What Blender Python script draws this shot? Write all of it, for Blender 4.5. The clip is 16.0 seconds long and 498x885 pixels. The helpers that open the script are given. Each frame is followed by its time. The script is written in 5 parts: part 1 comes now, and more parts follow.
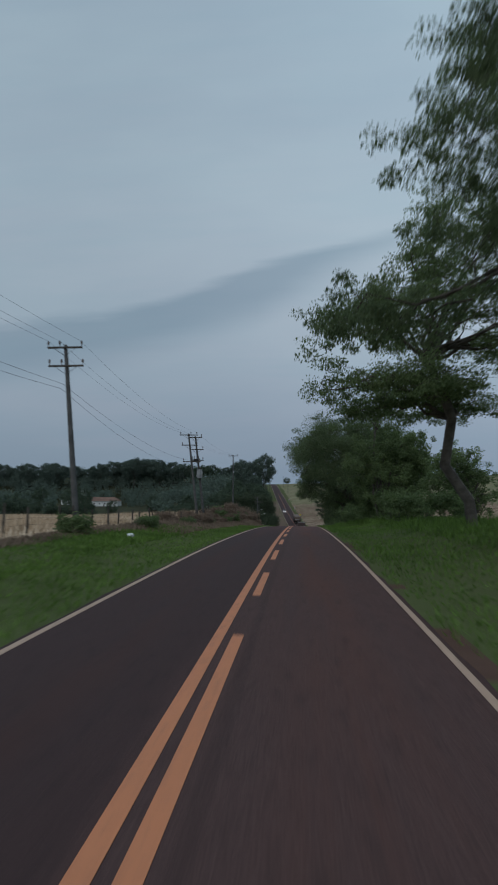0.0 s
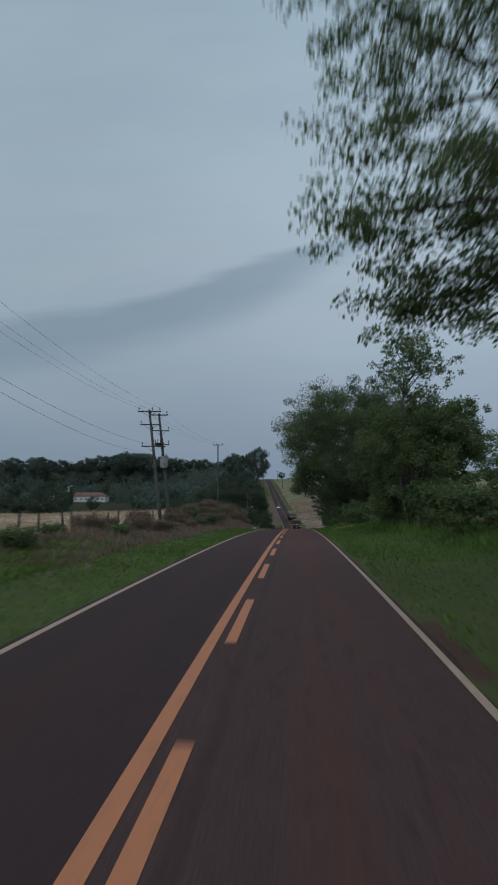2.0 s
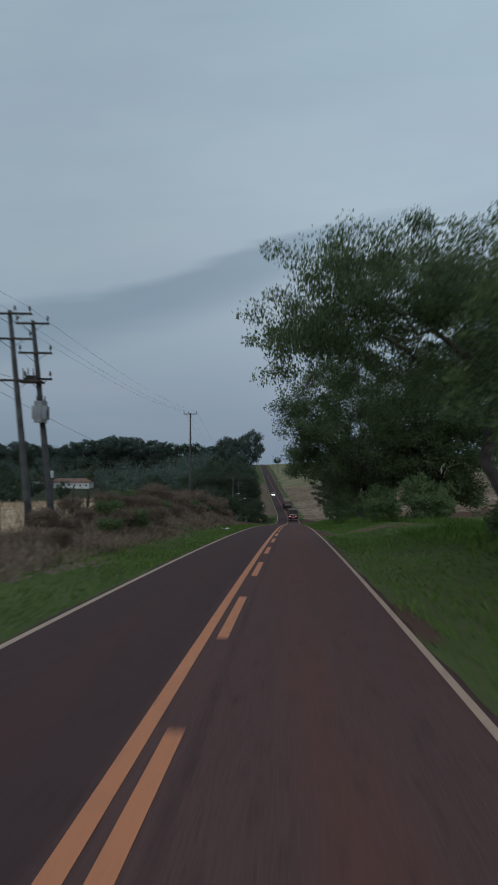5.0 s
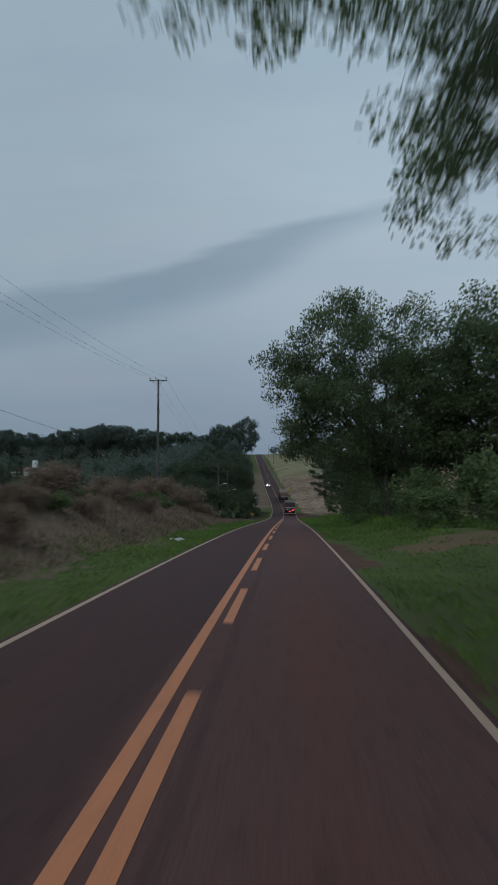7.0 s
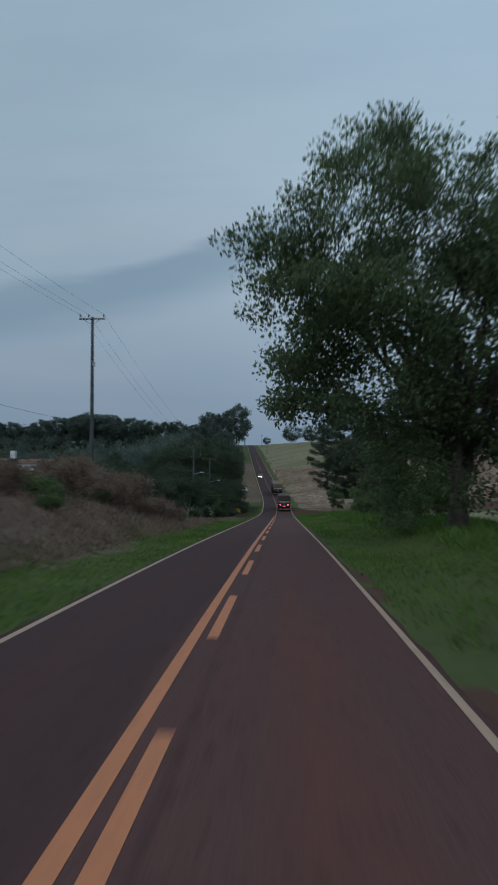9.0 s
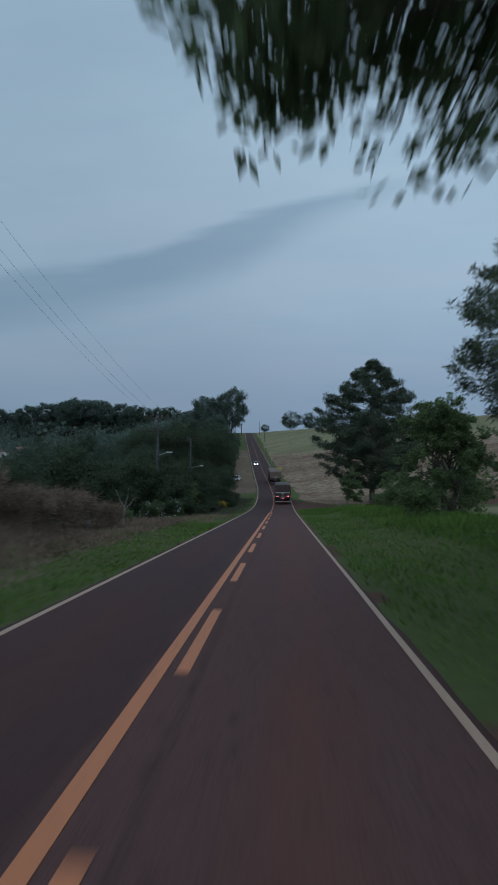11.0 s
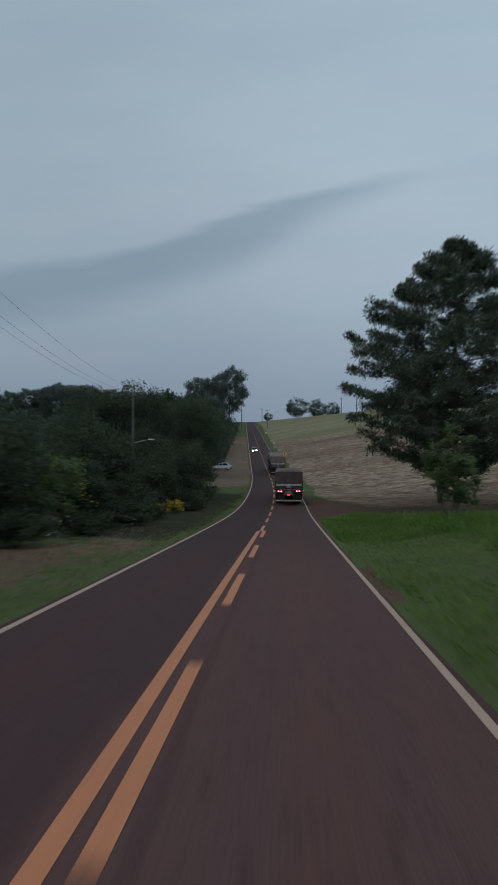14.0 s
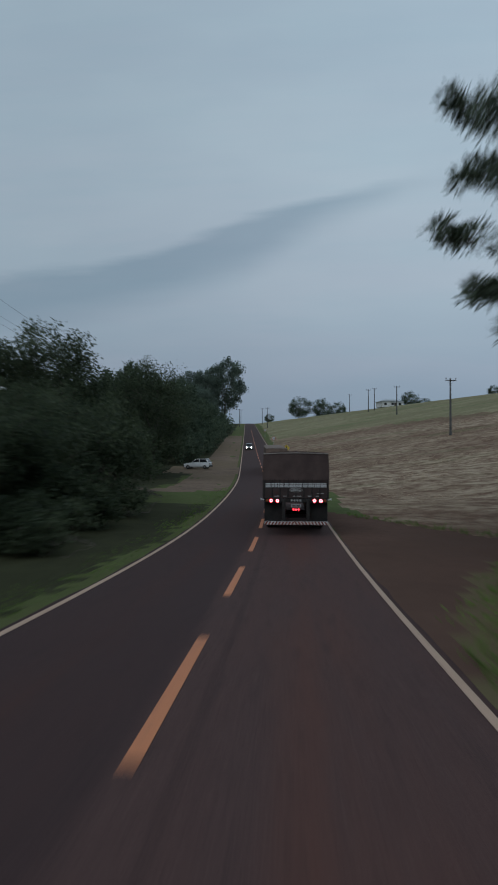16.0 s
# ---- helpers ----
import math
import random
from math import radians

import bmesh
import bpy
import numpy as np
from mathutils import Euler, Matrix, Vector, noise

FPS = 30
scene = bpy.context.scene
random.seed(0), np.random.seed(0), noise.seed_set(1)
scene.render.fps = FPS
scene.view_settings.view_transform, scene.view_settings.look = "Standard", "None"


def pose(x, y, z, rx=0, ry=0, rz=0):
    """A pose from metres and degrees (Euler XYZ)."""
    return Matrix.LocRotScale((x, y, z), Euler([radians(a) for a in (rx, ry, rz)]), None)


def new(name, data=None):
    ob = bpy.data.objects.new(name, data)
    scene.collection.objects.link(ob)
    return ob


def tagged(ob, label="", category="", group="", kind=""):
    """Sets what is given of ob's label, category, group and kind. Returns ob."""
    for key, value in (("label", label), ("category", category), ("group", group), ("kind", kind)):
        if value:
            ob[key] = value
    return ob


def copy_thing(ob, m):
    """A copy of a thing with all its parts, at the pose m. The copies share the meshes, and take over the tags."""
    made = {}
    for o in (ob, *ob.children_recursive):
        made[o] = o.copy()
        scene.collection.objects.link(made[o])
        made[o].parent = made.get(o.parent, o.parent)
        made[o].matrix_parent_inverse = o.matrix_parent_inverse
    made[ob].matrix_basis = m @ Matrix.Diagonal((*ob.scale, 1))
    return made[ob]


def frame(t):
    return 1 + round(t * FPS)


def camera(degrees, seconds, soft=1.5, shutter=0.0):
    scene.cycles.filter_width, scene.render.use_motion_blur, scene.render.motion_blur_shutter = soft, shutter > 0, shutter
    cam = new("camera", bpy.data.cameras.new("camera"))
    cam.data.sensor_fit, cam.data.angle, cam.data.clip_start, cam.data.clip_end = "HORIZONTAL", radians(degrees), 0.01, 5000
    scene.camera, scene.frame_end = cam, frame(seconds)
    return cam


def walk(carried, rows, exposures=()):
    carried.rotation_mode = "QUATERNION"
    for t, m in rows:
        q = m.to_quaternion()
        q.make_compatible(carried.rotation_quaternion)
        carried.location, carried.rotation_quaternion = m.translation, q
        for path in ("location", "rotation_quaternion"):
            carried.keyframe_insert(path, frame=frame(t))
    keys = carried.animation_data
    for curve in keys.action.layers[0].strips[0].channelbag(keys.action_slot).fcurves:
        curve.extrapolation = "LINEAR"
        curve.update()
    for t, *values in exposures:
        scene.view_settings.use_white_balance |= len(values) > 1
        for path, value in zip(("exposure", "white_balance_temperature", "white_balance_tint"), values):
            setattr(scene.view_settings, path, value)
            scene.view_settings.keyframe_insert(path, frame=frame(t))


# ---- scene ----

# Road profile: grade (rise per metre) at distances along the road, y pointing along it.
GRADES = ((-60, 0.0), (0, 0.0), (20, -0.009), (33, -0.022), (48, -0.030), (76, -0.047), (95, -0.055), (118, -0.065),
          (135, -0.073), (150, -0.075), (198, -0.072), (214, -0.062), (228, -0.028), (240, 0.0), (265, 0.012), (285, 0.040), (344, 0.060),
          (400, 0.064), (600, 0.064), (650, 0.050), (690, 0.030), (730, -0.02), (900, -0.02), (3000, 0.0))
STEPS = np.arange(-60.0, 3000.0, 1.0)
PROFILE = np.cumsum(np.interp(STEPS, [g[0] for g in GRADES], [g[1] for g in GRADES]))
PROFILE -= np.interp(0, STEPS, PROFILE)


def road_z(y):
    """Height of the road's crown at y."""
    return np.interp(y, STEPS, PROFILE)


def road_x(y):
    """Sideways shift of the road's axis: straight, then a gentle left bend."""
    y = np.asarray(y, float)
    a = np.clip((y - 225) / 60.0, 0, 1)
    return -0.068 * (30.0 * a * a + np.clip(y - 285, 0, None))


FOCAL = 1100.0
# seconds, distance along the road, distance right of its axis, where the road's line of flight crosses the picture
RIDE = ((0, 0.0, 1.12, 532, 879), (0.5, 5.15, 1.11, 531, 880), (1, 10.2, 1.11, 530, 881), (1.5, 15.2, 1.11, 527, 885),
        (2, 20.2, 1.13, 523, 886), (2.5, 25.4, 1.16, 520, 885), (3, 30.7, 1.20, 519, 882), (3.5, 36.0, 1.22, 519, 884),
        (4, 41.2, 1.23, 519, 885), (4.6, 47.6, 1.24, 518, 884), (5.2, 54.1, 1.24, 517, 884), (5.8, 60.9, 1.24, 517, 884),
        (6.5, 68.8, 1.24, 515, 884), (7, 74.8, 1.21, 511, 882), (7.5, 81.0, 1.20, 511, 878), (8, 87.3, 1.20, 506, 882),
        (8.6, 94.9, 1.22, 502, 881), (9.2, 102.6, 1.24, 500, 881), (9.8, 110.4, 1.26, 498, 880),
        (10.5, 119.5, 1.29, 496, 879), (11, 126.1, 1.36, 499, 876), (11.5, 132.8, 1.40, 500, 874), (12, 139.6, 1.39, 501, 878),
        (12.5, 146.7, 1.36, 505, 873), (13, 154.2, 1.32, 516, 881), (13.5, 162.1, 1.27, 512, 884), (14, 170.2, 1.26, 507, 867),
        (14.5, 178.3, 1.24, 509, 877), (15, 186.5, 1.22, 509, 881), (15.5, 195.0, 1.22, 510, 868), (16, 204.4, 1.22, 511, 866))
EYE_HEIGHTS = ((0, 2.14), (1.5, 2.14), (3, 2.15), (6.5, 2.17), (12.5, 2.17), (13.5, 2.15), (14, 2.12), (16, 2.10))
rows = []
for t, s, side, vx, vy in RIDE:
    grade = (road_z(s + 12) - road_z(s + 4)) / 8.0
    up = math.degrees(math.atan(grade) + math.atan((vy - 784) / FOCAL))
    turn = math.degrees(math.atan((vx - 441) / FOCAL))
    rows.append((t, pose(side, s, float(road_z(s) + np.interp(t, [e[0] for e in EYE_HEIGHTS], [e[1] for e in EYE_HEIGHTS])), 90 + up, 0, turn)))

cam = camera(2 * math.degrees(math.atan(441 / FOCAL)), 16.0, soft=1.8, shutter=0.85)
walk(cam, rows, [(0, 0.0, 6500, 10), (8.2, 0.0, 6500, 10), (10.2, 0.0, 5600, 4), (10.6, 0.0, 5650, 4), (11.0, 0.0, 5900, 7), (11.5, 0.0, 6300, 9),
                 (12.2, 0.0, 6550, 10), (16, 0.0, 6500, 10)])

# ---- light: an overcast evening sky ----
world = bpy.data.worlds.new("evening_sky")
scene.world = world
world.use_nodes = True


def wire(tree, kind, inputs=None):
    """A shader node with its inputs; an input that is a socket is linked."""
    node = tree.nodes.new(kind)
    for key, value in (inputs or {}).items():
        if isinstance(value, bpy.types.NodeSocket):
            tree.links.new(value, node.inputs[key])
        else:
            node.inputs[key].default_value = value
    return node


def ramp(tree, fac, stops):
    node = wire(tree, "ShaderNodeValToRGB", {"Fac": fac})
    while len(node.color_ramp.elements) < len(stops):
        node.color_ramp.elements.new(0.5)
    for element, (place, colour) in zip(node.color_ramp.elements, stops):
        element.position = place
        element.color = (*colour, 1)
    return node.outputs["Color"]


def calc(tree, op, a, b=0.0, c=0.0):
    node = wire(tree, "ShaderNodeMath", {0: a, 1: b, 2: c})
    node.operation = op
    return node.outputs[0]


def between(tree, value, a, b, low=0.0, high=1.0):
    """Smooth step of value from a to b, mapped to low..high."""
    node = wire(tree, "ShaderNodeMapRange", {0: value, 1: a, 2: b, 3: low, 4: high})
    node.interpolation_type = "SMOOTHSTEP"
    return node.outputs[0]


def blend(tree, fac, a, b, kind="MIX"):
    node = wire(tree, "ShaderNodeMix")
    node.data_type, node.blend_type = "RGBA", kind
    for key, value in ((0, fac), (6, a), (7, b)):
        if isinstance(value, bpy.types.NodeSocket):
            tree.links.new(value, node.inputs[key])
        else:
            node.inputs[key].default_value = value if key == 0 else (*value, 1)
    return node.outputs[2]


def noisy(tree, vector, scale, detail=4.0, rough=0.55):
    return wire(tree, "ShaderNodeTexNoise", {"Vector": vector, "Scale": scale, "Detail": detail, "Roughness": rough}).outputs["Fac"]


def sky_nodes():
    tree = world.node_tree
    tree.nodes.clear()
    way = wire(tree, "ShaderNodeTexCoord").outputs["Generated"]
    parts = wire(tree, "ShaderNodeSeparateXYZ", {0: way})
    x, y, z = parts.outputs
    ahead = calc(tree, "MAXIMUM", y, 0.05)
    side = calc(tree, "DIVIDE", x, ahead)
    rise = calc(tree, "DIVIDE", z, ahead)
    sky = wire(tree, "ShaderNodeTexSky")
    sky.sky_type, sky.sun_disc = "NISHITA", False
    sky.sun_elevation, sky.sun_rotation, sky.air_density, sky.dust_density = radians(48), radians(200), 1.6, 3.0
    dome = wire(tree, "ShaderNodeHueSaturation", {"Saturation": 0.35, "Value": 0.022, "Color": sky.outputs[0]}).outputs[0]
    # grey layer of cloud: slightly brighter at 25 degrees, bluer near the ground
    layer = ramp(tree, z, ((0.0, (0.215, 0.285, 0.365)), (0.10, (0.265, 0.340, 0.425)), (0.22, (0.340, 0.425, 0.505)),
                           (0.42, (0.375, 0.475, 0.555)), (0.70, (0.340, 0.450, 0.540)), (1.0, (0.31, 0.41, 0.50))))
    # long lens-shaped bank of cloud, rising and thinning to the right, between two wavy edges
    flat = wire(tree, "ShaderNodeCombineXYZ", {0: side, 1: calc(tree, "MULTIPLY", rise, 2.6), 2: 0.0}).outputs[0]
    slanted = wire(tree, "ShaderNodeMapping", {0: flat, 2: (0, 0, -0.42), 3: (0.8, 2.4, 1.0)}).outputs[0]
    wisp = calc(tree, "SUBTRACT", noisy(tree, slanted, 3.2, 6.0, 0.6), 0.5)
    along = calc(tree, "MULTIPLY_ADD", side, 0.8333, 0.5)

    def edge_height(heights):
        return ramp(tree, along, [(0.5 + u * 0.8333, (h, h, h)) for u, h in heights])

    top = edge_height(((-0.50, 0.292), (-0.33, 0.300), (-0.20, 0.332), (-0.07, 0.380), (0.09, 0.418), (0.19, 0.438), (0.45, 0.462)))
    foot = edge_height(((-0.50, 0.205), (-0.33, 0.232), (-0.20, 0.262), (-0.07, 0.304), (0.06, 0.378), (0.19, 0.432), (0.45, 0.470)))
    height = calc(tree, "MULTIPLY_ADD", wisp, 0.045, rise)
    edge = between(tree, calc(tree, "SUBTRACT", top, height), -0.010, 0.016)
    fall = between(tree, calc(tree, "SUBTRACT", height, foot), -0.045, 0.030)
    bank = calc(tree, "MULTIPLY", calc(tree, "MULTIPLY", edge, fall), between(tree, side, 0.12, 0.30, 0.56, 0.10))
    layer = blend(tree, bank, layer, (0.175, 0.268, 0.352))
    # paler warm gaps and bluer streaks in the layer
    streak = between(tree, calc(tree, "MULTIPLY_ADD", wisp, 0.6, noisy(tree, slanted, 1.5, 5.0)), 0.36, 0.66)
    layer = blend(tree, calc(tree, "MULTIPLY", streak, between(tree, rise, 0.9, 0.15, 0.30, 1.0)), layer, (1.075, 1.025, 1.02), "MULTIPLY")
    dim = between(tree, noisy(tree, flat, 1.3, 4.0), 0.36, 0.66, 0.955, 1.03)
    layer = blend(tree, 1.0, layer, wire(tree, "ShaderNodeCombineColor", {0: calc(tree, "MULTIPLY", dim, 0.985), 1: dim, 2: calc(tree, "POWER", dim, 0.7)}).outputs[0], "MULTIPLY")
    tilt = between(tree, side, -0.45, 0.45, 0.94, 1.12)
    layer = blend(tree, 1.0, layer, wire(tree, "ShaderNodeCombineColor", {0: tilt, 1: tilt, 2: tilt}).outputs[0], "MULTIPLY")
    layer = blend(tree, 1.0, layer, (0.992, 1.0, 1.008), "MULTIPLY")
    total = blend(tree, 0.92, dome, layer)
    tree.links.new(wire(tree, "ShaderNodeBackground", {"Color": total, "Strength": 1.0}).outputs[0],
                   wire(tree, "ShaderNodeOutputWorld").inputs[0])


sky_nodes()
sun_data = bpy.data.lights.new("sun", "SUN")
sun_data.energy, sun_data.angle, sun_data.color = 0.80, radians(60), (0.92, 0.96, 1.0)
sun = new("sun", sun_data)
sun.matrix_world = pose(0, 0, 60, 42, 0, -20)


# ---- materials ----
def surface(name, rough=0.8, metal=0.0):
    """A material with its node tree, its shader and the place on the object as a vector."""
    material = bpy.data.materials.new(name)
    material.use_nodes = True
    tree = material.node_tree
    shader = tree.nodes["Principled BSDF"]
    shader.inputs["Roughness"].default_value = rough
    shader.inputs["Metallic"].default_value = metal
    shader.inputs["Specular IOR Level"].default_value = 0.3
    place = wire(tree, "ShaderNodeTexCoord").outputs["Object"]
    return material, tree, shader, place


def relief(tree, shader, height, strength, distance):
    bump = wire(tree, "ShaderNodeBump", {"Strength": strength, "Distance": distance, "Height": height})
    tree.links.new(bump.outputs[0], shader.inputs["Normal"])


def worn(name, dark, light, rough=0.8, metal=0.0, scale=3.0, grain=60.0, bump=0.15):
    """Two-tone surface with broad stains and fine grain."""
    material, tree, shader, place = surface(name, rough, metal)
    broad = between(tree, noisy(tree, place, scale, 5.0), 0.3, 0.7)
    fine = noisy(tree, place, grain, 3.0)
    mixed = calc(tree, "MULTIPLY_ADD", fine, 0.45, calc(tree, "MULTIPLY", broad, 0.6))
    tree.links.new(ramp(tree, mixed, ((0.1, dark), (0.85, light))), shader.inputs["Base Color"])
    relief(tree, shader, fine, bump, 0.01)
    return material


def leafy(name, dark, light, rough=0.6, through_light=0.58):
    """Leaves that vary one by one."""
    material, tree, shader, place = surface(name, rough)
    own = wire(tree, "ShaderNodeNewGeometry").outputs["Random Per Island"]
    broad = between(tree, noisy(tree, place, 0.35, 3.0), 0.35, 0.65)
    fac = calc(tree, "MULTIPLY_ADD", own, 0.6, calc(tree, "MULTIPLY", broad, 0.4))
    colour = ramp(tree, fac, ((0.05, dark), (0.95, light)))
    tree.links.new(colour, shader.inputs["Base Color"])
    thin = wire(tree, "ShaderNodeBsdfTranslucent", {"Color": colour})
    both = wire(tree, "ShaderNodeMixShader", {0: through_light, 1: shader.outputs[0], 2: thin.outputs[0]})
    tree.links.new(both.outputs[0], tree.nodes["Material Output"].inputs[0])
    return material


def glowing(name, colour, strength):
    material, tree, shader, place = surface(name, 0.3)
    shader.inputs["Base Color"].default_value = (*colour, 1)
    shader.inputs["Emission Color"].default_value = (*colour, 1)
    shader.inputs["Emission Strength"].default_value = strength
    return material


def asphalt_material():
    material, tree, shader, place = surface("asphalt", 0.85)
    shader.inputs["Specular IOR Level"].default_value = 0.12
    parts = wire(tree, "ShaderNodeSeparateXYZ", {0: place})
    across = parts.outputs[0]
    long_place = wire(tree, "ShaderNodeMapping", {0: place, 3: (1.0, 0.035, 1.0)}).outputs[0]
    streak = between(tree, noisy(tree, long_place, 1.6, 5.0), 0.35, 0.68)
    patch = between(tree, noisy(tree, place, 0.09, 4.0), 0.35, 0.7)
    stone = wire(tree, "ShaderNodeTexVoronoi", {"Vector": place, "Scale": 55.0}).outputs["Distance"]
    fine = noisy(tree, place, 42.0, 4.0, 0.7)
    base = ramp(tree, calc(tree, "MULTIPLY_ADD", fine, 0.62, calc(tree, "MULTIPLY", stone, 0.7)),
                ((0.15, (0.035, 0.021, 0.0205)), (0.55, (0.069, 0.0415, 0.040)), (0.95, (0.135, 0.084, 0.078))))
    # red soil carried on to the lanes, thicker between the wheel tracks and at the edges
    wheel = calc(tree, "ABSOLUTE", calc(tree, "SUBTRACT", calc(tree, "ABSOLUTE", across), 1.6))
    between_wheels = between(tree, wheel, 0.75, 0.15, 0.25, 0.75)
    dust = calc(tree, "MULTIPLY", between_wheels, calc(tree, "MULTIPLY_ADD", streak, 0.6, calc(tree, "MULTIPLY", patch, 0.5)))
    base = blend(tree, calc(tree, "MINIMUM", dust, 0.85), base, (0.128, 0.056, 0.042))
    # the left lane is darker; tyre-polished bands and tar seams run along both lanes
    left_lane = between(tree, calc(tree, "MULTIPLY_ADD", streak, 0.25, across), 0.05, -0.25)
    base = blend(tree, calc(tree, "MULTIPLY", left_lane, 0.58), base, (0.040, 0.027, 0.029))
    clot = between(tree, noisy(tree, wire(tree, "ShaderNodeMapping", {0: place, 3: (1.0, 0.3, 1.0)}).outputs[0], 6.0, 5.0, 0.7), 0.5, 0.72)
    base = blend(tree, calc(tree, "MULTIPLY", clot, 0.38), base, (0.030, 0.022, 0.022))
    seam = between(tree, calc(tree, "ABSOLUTE", calc(tree, "MULTIPLY_ADD", streak, 0.12, calc(tree, "SUBTRACT", across, 0.42))), 0.10, 0.03)
    base = blend(tree, calc(tree, "MULTIPLY", seam, 0.22), base, (0.030, 0.020, 0.020))
    # shade put into the tar's colour: darker at both ends, lighter and redder between
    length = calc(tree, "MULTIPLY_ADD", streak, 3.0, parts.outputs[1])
    unshaded = calc(tree, "MULTIPLY", between(tree, length, 38.0, 62.0), between(tree, length, 205.0, 182.0))
    base = blend(tree, 1.0, base, ramp(tree, unshaded, ((0.0, (0.85, 0.84, 0.84)), (1.0, (1.12, 1.03, 1.03)))), "MULTIPLY")
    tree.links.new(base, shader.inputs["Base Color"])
    relief(tree, shader, calc(tree, "ADD", stone, fine), 0.5, 0.006)
    return material


def paint_material(name, colour, worn_colour):
    material, tree, shader, place = surface(name, 0.65)
    chips = between(tree, noisy(tree, place, 9.0, 7.0, 0.7), 0.52, 0.68)
    dirt = noisy(tree, place, 1.3, 4.0)
    base = blend(tree, calc(tree, "MULTIPLY", dirt, 0.6), colour, worn_colour)
    base = blend(tree, calc(tree, "MULTIPLY", chips, 0.55), base, (0.07, 0.06, 0.055))
    tree.links.new(base, shader.inputs["Base Color"])
    relief(tree, shader, noisy(tree, place, 120.0, 2.0), 0.3, 0.004)
    return material


def soil_material(name, stops, scale, tint, rows_scale=0.0):
    """Ground: stops of colour over two scales of noise, tinted by a second colour in patches, with optional furrows."""
    material, tree, shader, place = surface(name, 0.95)
    shader.inputs["Specular IOR Level"].default_value = 0.05
    fine = noisy(tree, place, scale, 8.0, 0.65)
    mid = noisy(tree, place, scale * 0.13, 5.0)
    height = fine
    value = calc(tree, "MULTIPLY_ADD", fine, 0.6, calc(tree, "MULTIPLY", mid, 0.45))
    if rows_scale:
        wave = wire(tree, "ShaderNodeTexWave", {"Vector": place, "Scale": rows_scale, "Distortion": 5.0, "Detail": 3.0,
                                                "Detail Scale": 0.6})
        value = calc(tree, "MULTIPLY_ADD", wave.outputs["Fac"], 0.3, calc(tree, "MULTIPLY", value, 0.75))
        height = wave.outputs["Fac"]
    colour = ramp(tree, value, stops)
    patch = between(tree, noisy(tree, place, 0.045, 4.0), 0.42, 0.6)
    tree.links.new(blend(tree, calc(tree, "MULTIPLY", patch, 0.7), colour, tint), shader.inputs["Base Color"])
    relief(tree, shader, height, 0.6, 0.06)
    return material


ASPHALT = asphalt_material()
YELLOW = paint_material("yellow_road_paint", (0.58, 0.212, 0.098), (0.44, 0.172, 0.084))
WHITE = paint_material("white_road_paint", (0.48, 0.330, 0.245), (0.34, 0.225, 0.165))
VERGE = soil_material("verge_turf", ((0.25, (0.050, 0.064, 0.024)), (0.75, (0.105, 0.130, 0.050))), 3.0, (0.085, 0.088, 0.040))
DRY = soil_material("dry_bank_soil", ((0.25, (0.080, 0.057, 0.044)), (0.75, (0.220, 0.160, 0.122))), 2.5, (0.14, 0.105, 0.070))
RED_EARTH = soil_material("red_earth", ((0.25, (0.066, 0.038, 0.030)), (0.75, (0.130, 0.078, 0.060))), 2.0, (0.088, 0.052, 0.040))
WHEAT = soil_material("ripe_crop", ((0.25, (0.36, 0.265, 0.180)), (0.75, (0.54, 0.410, 0.295))), 2.0, (0.43, 0.325, 0.225), 0.3)


def field_material(name, soil, straw, fresh, swath, slant):
    """Cut field: straw in uneven swaths over bare soil, with clods, and green regrowth in long patches."""
    material, tree, shader, place = surface(name, 0.95)
    shader.inputs["Specular IOR Level"].default_value = 0.05
    wave = wire(tree, "ShaderNodeVectorMath", {0: wire(tree, "ShaderNodeTexNoise", {"Vector": place, "Scale": 0.03, "Detail": 2.0}).outputs["Color"]})
    wave.operation = "SCALE"
    wave.inputs["Scale"].default_value = 6.0
    bent = wire(tree, "ShaderNodeVectorMath", {0: place, 1: wave.outputs[0]})
    turned = wire(tree, "ShaderNodeMapping", {0: bent.outputs[0], 2: (0, 0, slant), 3: (1.0, 1.0, 1.0)}).outputs[0]
    drawn = wire(tree, "ShaderNodeMapping", {0: turned, 3: (0.13, 1.0, 1.0)}).outputs[0]
    lines = between(tree, noisy(tree, drawn, swath, 8.0, 0.75), 0.40, 0.62)
    clods = noisy(tree, place, 2.6, 7.0, 0.7)
    tufts = between(tree, noisy(tree, wire(tree, "ShaderNodeMapping", {0: turned, 3: (0.8, 1.0, 1.0)}).outputs[0], 0.8, 9.0, 0.78), 0.42, 0.60)
    broad = between(tree, noisy(tree, wire(tree, "ShaderNodeMapping", {0: turned, 3: (0.35, 1.0, 1.0)}).outputs[0], 0.05, 6.0, 0.65), 0.40, 0.60)
    cover = calc(tree, "MULTIPLY", calc(tree, "MULTIPLY_ADD", lines, 0.20, calc(tree, "MULTIPLY", tufts, 0.80)), calc(tree, "MULTIPLY_ADD", broad, 0.75, 0.32))
    ground = ramp(tree, clods, ((0.3, tuple(c * 0.55 for c in soil)), (0.7, tuple(c * 1.25 for c in soil))))
    colour = blend(tree, calc(tree, "MINIMUM", cover, 0.95), ground, straw)
    green = calc(tree, "MULTIPLY", between(tree, noisy(tree, drawn, 0.16, 4.0), 0.50, 0.66), fresh)
    colour = blend(tree, green, colour, (0.120, 0.145, 0.066))
    tree.links.new(colour, shader.inputs["Base Color"])
    relief(tree, shader, clods, 0.9, 0.10)
    return material


